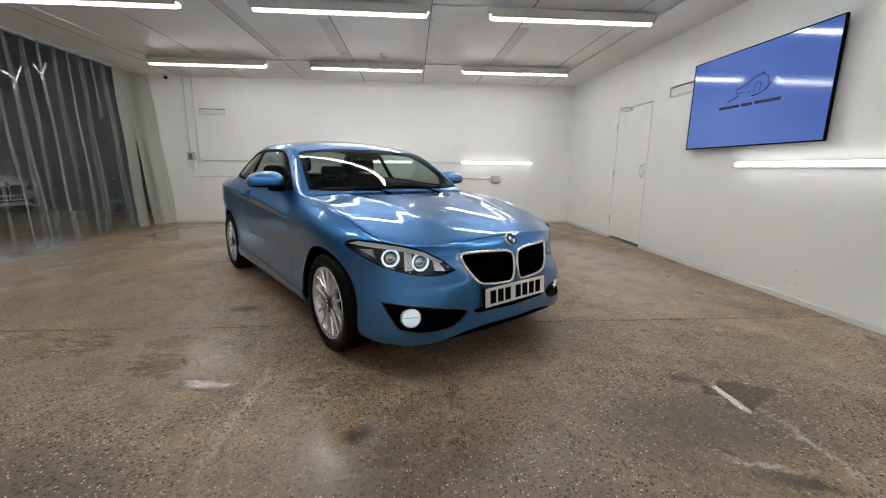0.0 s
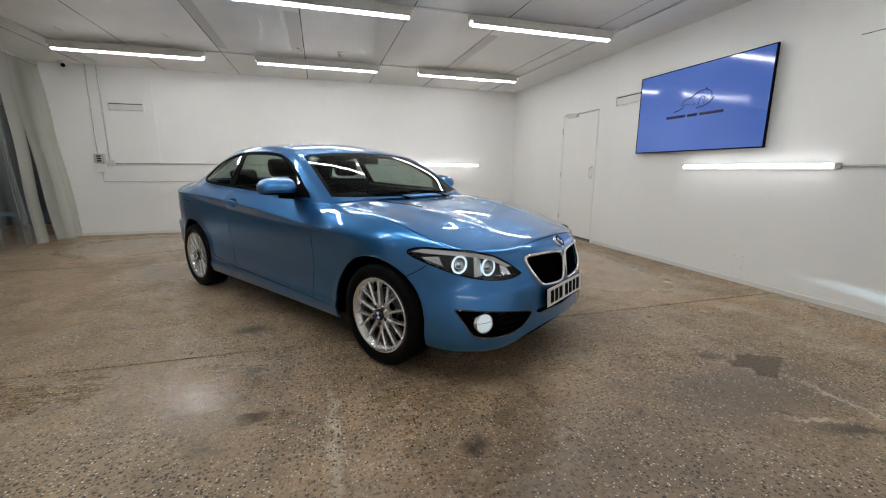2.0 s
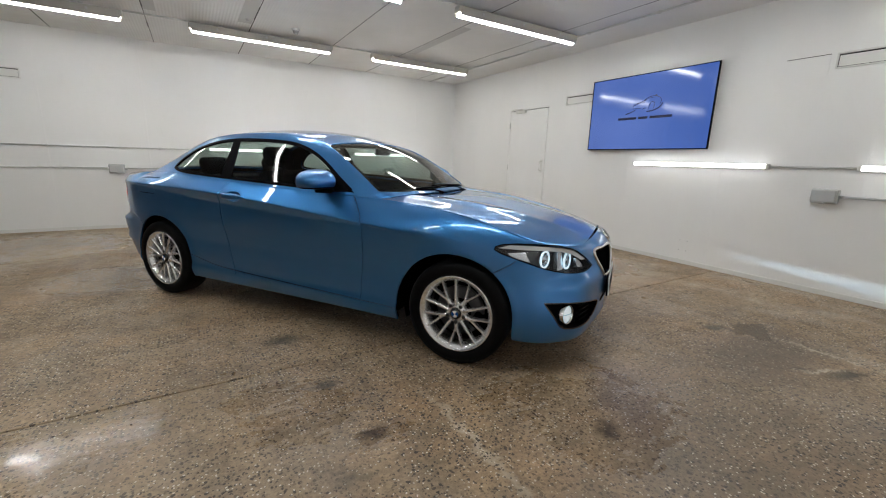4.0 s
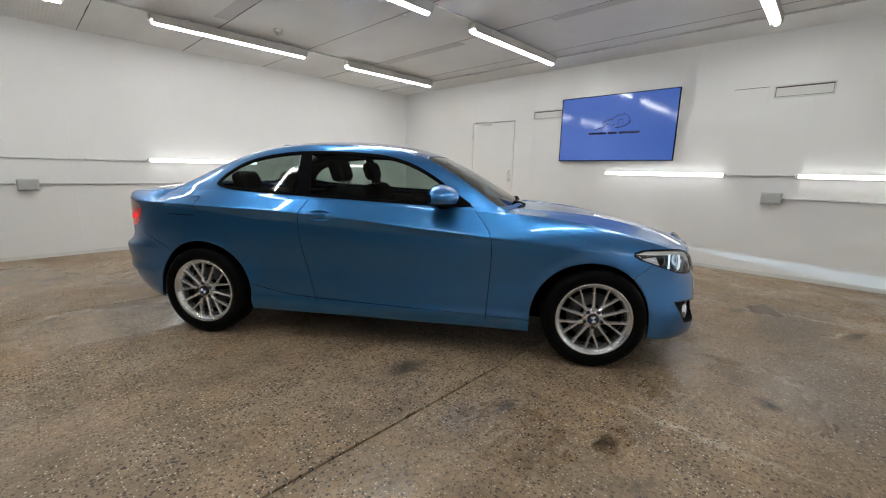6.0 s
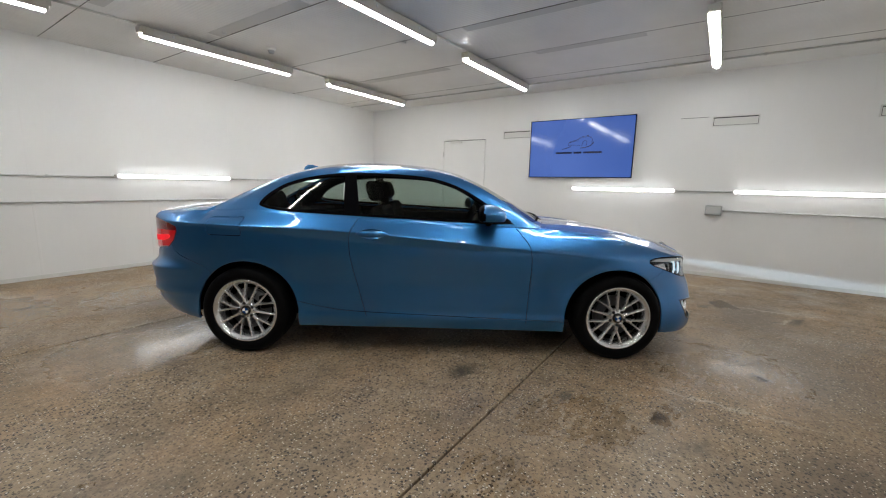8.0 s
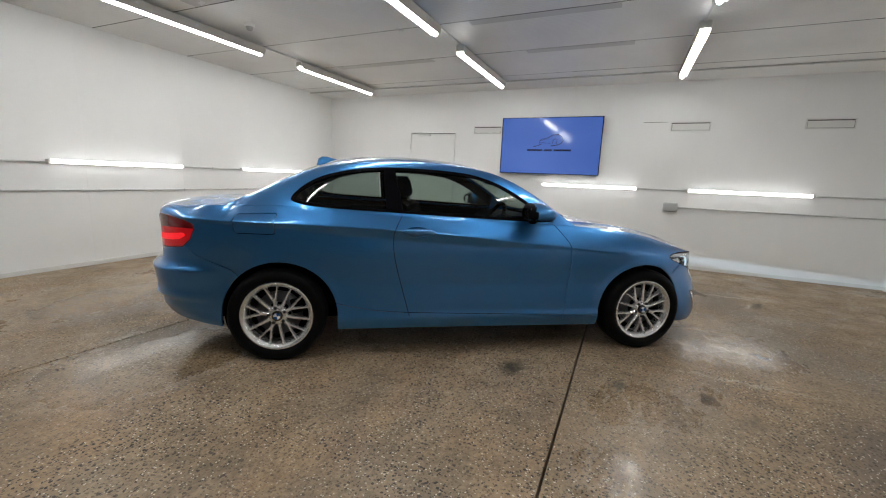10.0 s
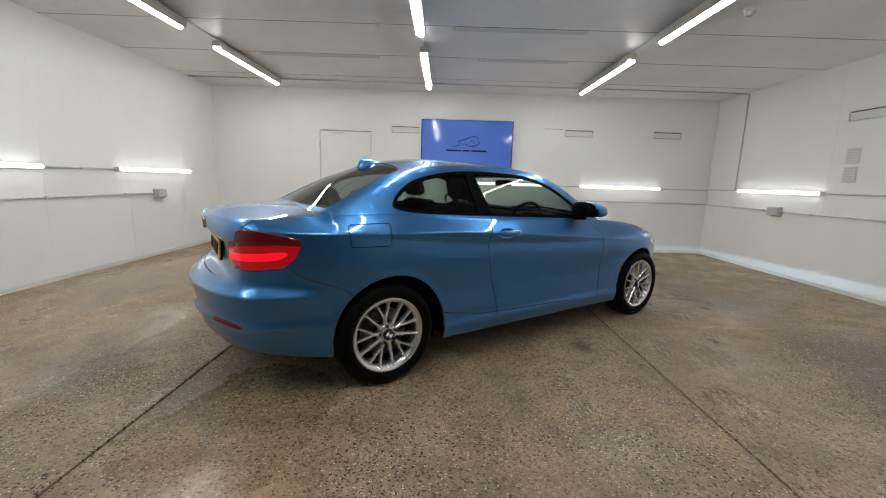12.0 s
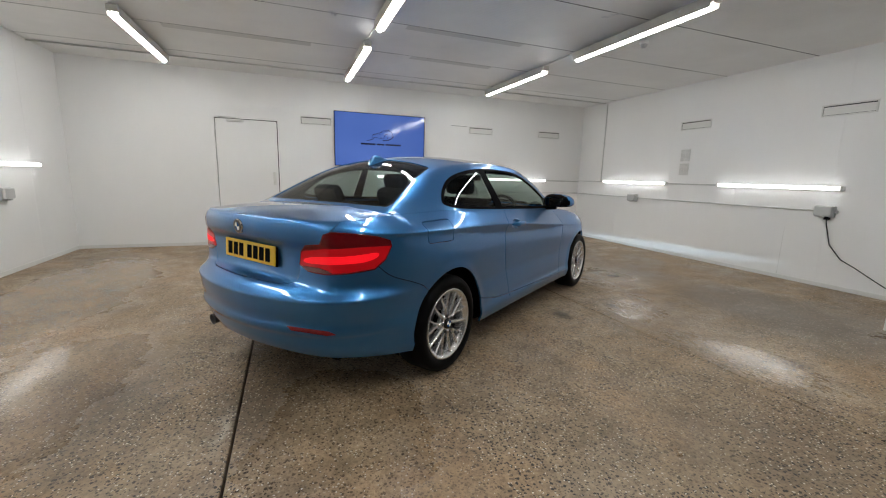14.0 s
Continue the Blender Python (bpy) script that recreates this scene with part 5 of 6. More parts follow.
# ---- bays, lamps and trim let into the skin ----
def bay(name, poly, depth, mat, parent, side, f=skin, shrink=0.85, label=""):
    """A recess behind a hole: walls down to a smaller back."""
    piece = cut_sheet(poly, step=0.03)[0]
    a, b = poly[:, 0], poly[:, 1]
    n = normal_of(f, a, b, 1)
    top = f(a, b) - n * 0.002
    c = f(np.array([a.mean()]), np.array([b.mean()]))[0]
    flat = c - normal_of(f, np.array([a.mean()]), np.array([b.mean()]), 1)[0] * depth
    low = flat + (top - c) * shrink
    back, faces = f(piece[0][:, 0], piece[0][:, 1]), piece[1]
    back = flat + (back - c) * shrink
    pts = np.vstack([back, top, low])
    k, m = len(back), len(top)
    faces = list(faces) + [(k + i, k + (i + 1) % m, k + m + (i + 1) % m, k + m + i) for i in range(m)]
    if side < 0:
        pts = pts * (1, -1, 1)
    me = bpy.data.meshes.new(name)
    me.from_pydata([tuple(p) for p in pts], [], faces)
    me.materials.append(mat)
    ob = new(name, me)
    ob.parent = parent
    if label:
        tagged(ob, label)
    return ob


def rim_tube(name, poly, f, radius, mat, parent, side, push=0.0, label="", sides=8):
    p = dense(poly, 0.02, True)
    q = f(p[:, 0], p[:, 1]) + normal_of(f, p[:, 0], p[:, 1], 1) * push
    q = q * (1, side, 1)
    bm, rings, n = bmesh.new(), [], len(q)
    nn = normal_of(f, p[:, 0], p[:, 1], 1) * (1, side, 1)
    for i in range(n):
        way = Vector(q[(i + 1) % n] - q[i - 1]).normalized()
        up = Vector(nn[i])
        x = way.cross(up).normalized()
        up = x.cross(way)
        rings.append([bm.verts.new(Vector(q[i]) + radius * (math.cos(t) * x + math.sin(t) * up)) for t in (2 * math.pi * k / sides for k in range(sides))])
    for i in range(n):
        a, b = rings[i], rings[(i + 1) % n]
        for k in range(sides):
            bm.faces.new((a[k], a[(k + 1) % sides], b[(k + 1) % sides], b[k]))
    bmesh.ops.recalc_face_normals(bm, faces=bm.faces)
    return part(name, bm, mat, parent, label, True)


def lathe(profile, n=48, axis="y", bm=None):
    """Turns (radius, offset) pairs round the axis through the origin."""
    bm = bm or bmesh.new()
    rings = []
    for r, o in profile:
        ring = []
        for k in range(n):
            c, s = math.cos(2 * math.pi * k / n) * r, math.sin(2 * math.pi * k / n) * r
            ring.append(bm.verts.new((c, o, s) if axis == "y" else (c, s, o) if axis == "z" else (o, c, s)))
        rings.append(ring)
    for a, b in zip(rings, rings[1:]):
        for k in range(n):
            bm.faces.new((a[k], a[(k + 1) % n], b[(k + 1) % n], b[k]))
    bmesh.ops.recalc_face_normals(bm, faces=bm.faces)
    return bm


def set_at(ob, at, way, spin=0.0):
    """Stands ob's local +y along way, its z as upright as may be."""
    y = Vector(way).normalized()
    x = y.cross(Vector((0, 0, 1))).normalized()
    z = x.cross(y)
    m = Matrix((x, y, z)).transposed().to_4x4()
    ob.matrix_local = Matrix.Translation(at) @ m @ Matrix.Rotation(spin, 4, "Y")
    return ob


def on_skin(sz, back=0.0):
    a, b = np.array([sz[0]]), np.array([sz[1]])
    n = normal_of(skin, a, b, 1)[0]
    return skin(a, b)[0] - n * back, n


HOUSING = material("dark lamp housing", (0.055, 0.057, 0.060), 0.22, 0.4)
SILVER = material("satin silver reflector", (0.75, 0.77, 0.80), 0.22, 0.9)

for side in (1, -1):
    # headlamp: housing, two lit rings with projector lenses, bright brow, clear cover
    lamp_body = bay("headlamp", HEADLAMP, 0.075, HOUSING, car, side, shrink=0.92)
    for v, z in ((0.70, 0.664), (0.565, 0.645)):
        p, n = on_skin(at_nose(v, z), 0.040)
        way = (n * (1, side, 1) + np.array((1.6, 0, 0.0)))
        prof = [(0.046 + 0.0055 * math.cos(t), 0.0055 * math.sin(t)) for t in np.linspace(0, 2 * math.pi, 13)]
        set_at(part("light_ring", lathe(prof), RING, lamp_body, "glowing white daylight ring", True), p * (1, side, 1), way)
        set_at(part("lamp_bowl", lathe([(0.040, 0.0), (0.034, -0.016), (0.031, -0.022)]), SILVER, lamp_body, "silver reflector bowl", True), p * (1, side, 1), way)
        set_at(part("projector", lathe([(0.0, 0.004)] + [(0.030 * math.sin(t), 0.004 - 0.024 * (1 - math.cos(t))) for t in np.linspace(0.15, 1.5, 9)]), CHROME, lamp_body, "round glass projector lens", True), p * (1, side, 1), way)
    # white paint stands in for the bright reflection on the silver brow
    brow = cut_sheet(on_nose([(0.455, 0.648), (0.55, 0.704), (0.63, 0.730), (0.705, 0.743), (0.785, 0.746), (0.812, 0.728), (0.77, 0.722), (0.70, 0.717), (0.63, 0.705), (0.55, 0.680), (0.48, 0.643)]), step=0.02)
    sheet_mesh("lamp_brow", brow[0], skin, 1, BADGE_WHITE, lamp_body, side, 0.01, "silver brow strip with its bright reflection painted white", -0.007)
    for q in ([(0.60, 0.605), (0.625, 0.60), (0.625, 0.70), (0.605, 0.69)], [(0.755, 0.650), (0.79, 0.672), (0.80, 0.70), (0.76, 0.71)], [(0.44, 0.60), (0.50, 0.605), (0.505, 0.655), (0.47, 0.64)]):
        facet = cut_sheet(on_nose(q), step=0.02)
        sheet_mesh("lamp_facet", facet[0], skin, 1, SILVER, lamp_body, side, 0.02, "silver reflector facet", -0.035)
    divider = cut_sheet(on_nose([(0.625, 0.60), (0.640, 0.60), (0.640, 0.72), (0.625, 0.715)]), step=0.02)
    sheet_mesh("lamp_divider", divider[0], skin, 1, SILVER, lamp_body, side, 0.03, "silver divider", -0.03)
    cover = cut_sheet(HEADLAMP, step=0.03)
    sheet_mesh("lens_cover", cover[0], skin, 1, LENS, lamp_body, side, 0, "clear lens cover", -0.001).visible_shadow = False
    rim_tube("lamp_seal", HEADLAMP, skin, 0.004, BLACK, lamp_body, side, -0.003)

    # fog lamp bay with slats
    fog = bay("fog_bay", FOGBAY, 0.055, BLACK, car, side, shrink=0.9)
    p, n = on_skin(at_nose(0.655, 0.350), 0.034)
    way = n * (1, side, 1) + np.array((0.9, 0, 0))
    set_at(part("fog_lamp", lathe([(0.0, 0.012), (0.024, 0.010), (0.043, 0.002), (0.049, -0.01)]), FOG, fog, "lit round fog lamp", True), p * (1, side, 1), way)
    for dz in (0.004,):
        wide = math.sqrt(0.044 ** 2 - dz ** 2) * 0.95
        set_at(part("lens_rib", tube([(-wide, 0.006, dz), (0, 0.014 - abs(dz) * 0.12, dz), (wide, 0.006, dz)], 0.0022, 6), LENSRIB, fog, "pale lens rib", True), p * (1, side, 1), way)
    set_at(part("fog_ring", lathe([(0.048, -0.012), (0.051, 0.008), (0.056, 0.009), (0.062, -0.012)]), CHROME, fog, "chrome fog lamp ring", True), p * (1, side, 1), way)
    for z in (0.295, 0.325, 0.355, 0.382):
        slat = cut_sheet(on_nose([(0.43, z), (0.575, z), (0.575, z + 0.010), (0.43, z + 0.010)]), step=0.02)
        sheet_mesh("slat", slat[0], skin, 1, BLACK, fog, side, 0.02, push=-0.022)
    rim_tube("fog_trim", FOGBAY, skin, 0.0045, GLOSSBLACK, fog, side, -0.002)

    # kidney grille
    grille = bay("kidney_grille", KIDNEY, 0.05, DARK, car, side, shrink=0.95)
    for v in np.linspace(0.045, 0.325, 10):
        slat = cut_sheet(on_nose([(v - 0.004, max(0.508, 0.508 + (v - 0.24) * 1.1)), (v + 0.004, max(0.508, 0.508 + (v - 0.24) * 1.1)), (v + 0.006, 0.684), (v - 0.002, 0.684)]), step=0.03)
        sheet_mesh("slat", slat[0], skin, 1, DARK, grille, side, 0.022, push=-0.016)
    rim_tube("chrome_surround", KIDNEY, skin, 0.0105, CHROME, grille, side, 0.001, "polished chrome grille surround")
    bay("lower_intake", SLOT, 0.05, BLACK, car, side, shrink=0.97)

    # tail lamp: dark upper band, glowing lower band, smoky reversing strip
    tail = bay("tail_lamp", TAILLAMP, 0.05, HOUSING, car, side, shrink=0.95)
    cut1 = strip(dense(np.vstack([on_tail([(0.42, 0.842), (0.60, 0.872)]), on_u([(-3.30, 0.882), (-3.05, 0.878)])])), 0.0012)
    cut2 = strip(dense(np.vstack([on_tail([(0.42, 0.768), (0.57, 0.771)]), on_tail([(0.62, 0.76), (0.66, 0.73)])])), 0.003)
    lens = cut_sheet(TAILLAMP, (), [cut1, cut2], step=0.02)
    for k, piece in enumerate(lens):
        mid = piece[0].mean(0)[1]
        if mid > 0.89:
            sheet_mesh("upper_lens", piece, skin, 1, REDLENS, tail, side, 0.008, "dark red upper lens")
        elif mid < 0.782 and len(piece[1]) < len(lens[0][1]):
            sheet_mesh("reversing_lens", piece, skin, 1, REVERSE, tail, side, 0.008, "smoky reversing lens")
        else:
            sheet_mesh("light_bar", piece, skin, 1, TAIL, tail, side, 0.008, "glowing red light bar")
    guide = cut_sheet(rounded(np.vstack([on_tail([(0.465, 0.788), (0.60, 0.793)]), on_u([(-3.40, 0.795), (-3.30, 0.802), (-3.24, 0.830), (-3.25, 0.852), (-3.32, 0.842), (-3.40, 0.834)]), on_tail([(0.60, 0.832), (0.475, 0.815)])]), 2), step=0.02)
    sheet_mesh("light_guide", guide[0], skin, 1, TAIL_BAR, tail, side, 0.002, "bright red light guide", 0.0015)
    rim_tube("lamp_seal", TAILLAMP, skin, 0.005, REDLENS, tail, side, -0.003)
    refl = cut_sheet(REFLECTOR, step=0.02)
    sheet_mesh("reflector", refl[0], skin, 1, REFLEX, car, side, 0.008, "dark red bumper reflector", -0.002)

    # door handle over a shallow dish
    bay("handle_dish", DISH, 0.022, PAINT, car, side, shrink=0.6)
    bm, rings = bmesh.new(), []
    for t in np.linspace(-1, 1, 15):
        p, n = on_skin(at_u(-1.765 + 0.118 * t, 0.893 - 0.006 * t))
        thick = max(0.003, 1 - abs(t) ** 4)
        c = p + n * (0.038 * (1 - t ** 4) + 0.002)
        rings.append([bm.verts.new(Vector(c * (1, side, 1)) + Vector((0, 0.011 * thick * math.cos(a) * n[1] * side, 0.022 * thick * math.sin(a)))) for a in np.linspace(0, 2 * math.pi, 12, endpoint=False)])
    for a, b in zip(rings, rings[1:]):
        for k in range(12):
            bm.faces.new((a[k], a[(k + 1) % 12], b[(k + 1) % 12], b[k]))
    bm.faces.new(rings[0])
    bm.faces.new(rings[-1])
    bmesh.ops.recalc_face_normals(bm, faces=bm.faces)
    part("door_handle", bm, PAINT, car, "body-coloured pull handle", True)

    # wing mirror: painted cap, black foot and rim, real mirror
    bm, nu, nv = bmesh.new(), 28, 18
    shell = lambda a, b: Vector((math.copysign(abs(math.cos(b)) ** (0.8 if b > 0 else 0.3) * abs(math.cos(a)) ** 0.7, math.cos(a)) * (0.104 if math.cos(a) > 0 else 0.084) - 0.015 * math.sin(a) * math.cos(b),
                                 math.copysign(abs(math.cos(b)) ** (0.75 if b > 0 else 0.3) * abs(math.sin(a)) ** 0.62, math.sin(a)) * 0.134, math.copysign(abs(math.sin(b)) ** 0.8, math.sin(b)) * (0.078 if b > 0 else 0.044) * (1 - 0.14 * side * math.sin(a) * math.cos(b)) * (1 - 0.22 * max(0.0, math.cos(a)) * math.cos(b))))
    grid = [[bm.verts.new(shell(2 * math.pi * i / nu, -1.5 + 3.0 * j / (nv - 1))) for i in range(nu)] for j in range(nv)]
    for j in range(nv - 1):
        for i in range(nu):
            bm.faces.new((grid[j][i], grid[j][(i + 1) % nu], grid[j + 1][(i + 1) % nu], grid[j + 1][i]))
    bm.faces.new(grid[0][::-1])
    bm.faces.new(grid[-1])
    bmesh.ops.recalc_face_normals(bm, faces=bm.faces)
    whole = bpy.data.meshes.new("shell")
    bm.to_mesh(whole)
    mirror = None
    for name, mat, test in (("wing_mirror", PAINT, lambda c: c.x > -0.040 and c.z > -0.030), ("mirror_foot", BLACK, lambda c: not (c.x > -0.040 and c.z > -0.030) and c.x > -0.076)):
        b2 = bmesh.new()
        b2.from_mesh(whole)
        bmesh.ops.delete(b2, geom=[f for f in b2.faces if not test(f.calc_center_median())], context="FACES")
        if mirror is None:
            mirror = part(name, b2, mat, car, "body-coloured mirror cap", True)
            mirror.matrix_local = pose(-0.955, side * 0.918, 1.038, 0, 0, side * 4)
        else:
            tube([(-0.012, -side * 0.02, -0.050), (-0.005, -side * 0.10, -0.058), (0.005, -side * 0.165, -0.066)], 0.021, 10, b2)
            part(name, b2, mat, mirror, "black mirror foot", True)
    bm.free()
    part("mirror_line", box((-0.034, -0.086, -0.035), (0.064, 0.086, -0.030), 0.002), SILVER, mirror, "thin bright line")
    part("mirror_glass", boxes([((-0.070, -0.070, -0.034), (-0.064, 0.070, 0.040))], 0.003), CHROME, mirror, "mirror glass")

# ---- wheels ----
def spoke_into(bm, a0, r0, w0, a1, r1, w1, y0, y1, depth=0.032):
    p0, p1 = Vector((math.cos(a0) * r0, 0, math.sin(a0) * r0)), Vector((math.cos(a1) * r1, 0, math.sin(a1) * r1))
    d = (p1 - p0).normalized()
    sd = Vector((-d.z, 0, d.x))
    vs = []
    for p, w, y in ((p0, w0, y0), (p1, w1, y1)):
        for k, (x, dy) in enumerate(((-0.62, -depth), (-0.5, -0.009), (-0.20, 0.0), (0.20, 0.0), (0.5, -0.009), (0.62, -depth))):
            vs.append(bm.verts.new(p + sd * w * x + Vector((0, y + dy, 0))))
    for k in range(6):
        bm.faces.new((vs[k], vs[(k + 1) % 6], vs[6 + (k + 1) % 6], vs[6 + k]))
    bm.faces.new(vs[:6][::-1])
    bm.faces.new(vs[6:])


def wheel():
    """Axis along y, outer face towards +y; its centre plane of the tyre lies at y = -0.105."""
    rim_bm = lathe([(0.190, -0.078), (0.194, -0.05), (0.199, -0.025), (0.212, -0.012), (0.222, -0.004), (0.229, -0.002), (0.232, -0.008), (0.230, -0.02)], 72)
    w = part("wheel", rim_bm, ALLOY, car, "silver multi-spoke alloy wheel", True)
    part("tyre", lathe([(0.228, -0.015), (0.236, -0.004), (0.262, 0.006), (0.285, 0.004), (0.302, -0.006), (0.310, -0.018), (0.3145, -0.035), (0.3155, -0.06), (0.3155, -0.15), (0.3145, -0.18), (0.306, -0.205), (0.28, -0.215), (0.235, -0.20), (0.215, -0.185)], 72), TYRE, w, "black rubber tyre", True)
    for k in range(5):
        c = math.radians(90 + 72 * k)
        bm = bmesh.new()
        spoke_into(bm, c, 0.045, 0.026, c, 0.112, 0.021, -0.016, -0.020)
        for s in (-1, 1):
            spoke_into(bm, c + s * 0.045, 0.098, 0.0150, c + s * math.radians(12), 0.211, 0.0125, -0.020, -0.012)
        part("forked_spoke", bm, ALLOY, w)
        e = c + math.radians(36)
        bm = bmesh.new()
        spoke_into(bm, e, 0.050, 0.021, e, 0.211, 0.0135, -0.016, -0.012)
        part("straight_spoke", bm, ALLOY, w)
        bm = lathe([(0.0, 0.0), (0.010, 0.0), (0.0115, -0.003), (0.0115, -0.02)], 12)
        # the dark colour paints the shade of the bolt holes
        bolt = part("wheel_bolt", bm, SHADED_ALLOY, w)
        bolt.location = (math.cos(c) * 0.053, -0.0135, math.sin(c) * 0.053)
    part("hub", lathe([(0.0, -0.022), (0.040, -0.021), (0.058, -0.026), (0.066, -0.038), (0.066, -0.060)], 40), ALLOY, w, "", True)
    part("hub_cap", lathe([(0.0, -0.006), (0.028, -0.008), (0.034, -0.012), (0.035, -0.022)], 32), GLOSSBLACK, w, "round black hub cap", True)
    for k in range(4):
        bm = bmesh.new()
        arc_pts = [bm.verts.new((0, -0.0055, 0))] + [bm.verts.new((math.cos(t) * 0.021, -0.0062, math.sin(t) * 0.021)) for t in np.linspace(k * math.pi / 2, (k + 1) * math.pi / 2, 8)]
        bm.faces.new(arc_pts)
        part("cap_quarter", bm, BADGE_BLUE if k % 2 else BADGE_WHITE, w)
    # the shade behind the spokes is painted onto this silver barrel
    part("barrel", lathe([(0.205, -0.20), (0.212, -0.16), (0.200, -0.12), (0.190, -0.078)], 48), SHADED_ALLOY, w, "inner barrel darkened as painted shade", True)
    part("brake_disc", lathe([(0.075, -0.085), (0.150, -0.085), (0.150, -0.105), (0.075, -0.105)], 48), DISC, w, "steel brake disc", True)
    bm = boxes([((-0.045, -0.115, -0.05), (0.045, -0.065, 0.05))], 0.012)
    cal = part("brake_caliper", bm, DARK, w)
    cal.location = (-0.13, 0, 0.03)
    part("wheel_back", lathe([(0.0, -0.14), (0.20, -0.14)], 40), DARK, w)
    return w


def wheel_copy(src, m):
    w = copy_thing(src, m)
    w.parent = car
    w.matrix_parent_inverse = Matrix()
    w.matrix_basis = m
    return w


w0 = wheel()
w0.matrix_local = pose(0, 0.868, 0.3155)
wheel_copy(w0, pose(-2.69, 0.870, 0.3155, 0, 25, 0))
wheel_copy(w0, pose(0, -0.868, 0.3155, 0, -34, 180))
wheel_copy(w0, pose(-2.69, -0.870, 0.3155, 0, 10, 180))
for side in (1, -1):
    for cu, cz, r in ARCHES:
        bm, R = bmesh.new(), r + 0.022
        pts = [(cu + R * math.cos(t), cz + R * math.sin(t)) for t in np.linspace(-0.35, math.pi + 0.35, 30)]
        a = [bm.verts.new((x, side * 0.50, z)) for x, z in pts]
        b = [bm.verts.new((x, side * 0.74, z)) for x, z in pts]
        for i in range(len(pts) - 1):
            bm.faces.new((a[i], a[i + 1], b[i + 1], b[i]))
        bm.faces.new(a)
        part("arch_liner", bm, DARK, car, "black arch liner")
under = boxes([((-3.35, -0.56, 0.21), (0.55, 0.56, 0.36)), ((-2.24, -0.80, 0.20), (-0.46, 0.80, 0.34)), ((-3.45, -0.45, 0.30), (-3.2, 0.45, 0.40))], 0.02)
part("underbody", under, DARK, car, "dark underbody tray")
for name, lo, hi in (("firewall", (-0.52, -0.66, 0.3), (-0.48, 0.66, 0.90)), ("rear_bulkhead", (-3.10, -0.62, 0.3), (-3.06, 0.62, 1.0)), ("front_bulkhead", (0.42, -0.5, 0.3), (0.46, 0.5, 0.70))):
    part(name, box(lo, hi), DARK, car)

dam = bmesh.new()
rows = [[dam.verts.new((u - 0.10 * abs(v) ** 2 - (0.285 - z) * 0.25, v, z)) for v in np.linspace(-0.47, 0.47, 13)] for u, z in ((0.735, 0.292), (0.742, 0.25), (0.735, 0.205), (0.60, 0.185))]
for a, b in zip(rows, rows[1:]):
    for k in range(12):
        dam.faces.new((a[k], a[k + 1], b[k + 1], b[k]))
part("lower_grille", dam, DARK, car, "black lower grille", True)

# ---- cabin inside ----
for piece in roof_pieces[:1]:
    sheet_mesh("headliner", piece, roof_skin, 1, CLOTH, car, 1, 0, push=-0.022)
us = np.linspace(-0.80, -2.86, 60)
lining_out = np.vstack([np.stack([us, belt(us)[1] + 0.004], 1), np.stack([us, rail(us)[1] - 0.004], 1)[::-1]])
lining_piece = cut_sheet(lining_out, [DLO], step=0.05)
for side in (1, -1):
    for piece in lining_piece:
        sheet_mesh("pillar_lining", piece, side_skin, -1, CLOTH, car, side, 0, push=-0.02)
part("cabin_floor", boxes([((-3.05, -0.72, 0.345), (-0.5, 0.72, 0.365)), ((-2.2, -0.11, 0.365), (-0.85, 0.11, 0.60))], 0.01), CLOTH, car)
part("door_card", boxes([((-2.6, 0.70, 0.36), (-0.82, 0.745, 0.955))], 0.01), CLOTH, car)
part("door_card", boxes([((-2.6, -0.745, 0.36), (-0.82, -0.70, 0.955))], 0.01), CLOTH, car)
part("parcel_shelf", boxes([((-3.0, -0.60, 0.98), (-2.42, 0.60, 1.00))], 0.01), CLOTH, car)
bm = bmesh.new()
prof = [(-0.50, 0.925), (-0.62, 0.945), (-0.78, 0.955), (-0.90, 0.945), (-0.98, 0.90), (-0.99, 0.80), (-0.90, 0.62)]
rows = [[bm.verts.new((u, v, z)) for u, z in prof] for v in (-0.73, -0.35, 0.0, 0.35, 0.73)]
for a, b in zip(rows, rows[1:]):
    for k in range(len(prof) - 1):
        bm.faces.new((a[k], a[k + 1], b[k + 1], b[k]))
part("dashboard", bm, BLACK, car, "black dashboard", True)
part("dial_hood", boxes([((-1.0, -0.52, 0.93), (-0.80, -0.20, 0.985))], 0.03), BLACK, car)
sw = part("steering_wheel", lathe([(0.185 + 0.016 * math.cos(t), 0.016 * math.sin(t)) for t in np.linspace(0, 2 * math.pi, 11)], 36), BLACK, car, "black steering wheel", True)
set_at(sw, (-1.10, -0.36, 0.90), (-0.92, 0, 0.38))
part("wheel_boss", boxes([((-0.07, -0.04, -0.07), (0.07, 0.02, 0.05)), ((-0.18, -0.02, -0.015), (0.18, 0.005, 0.02))], 0.012), BLACK, sw)


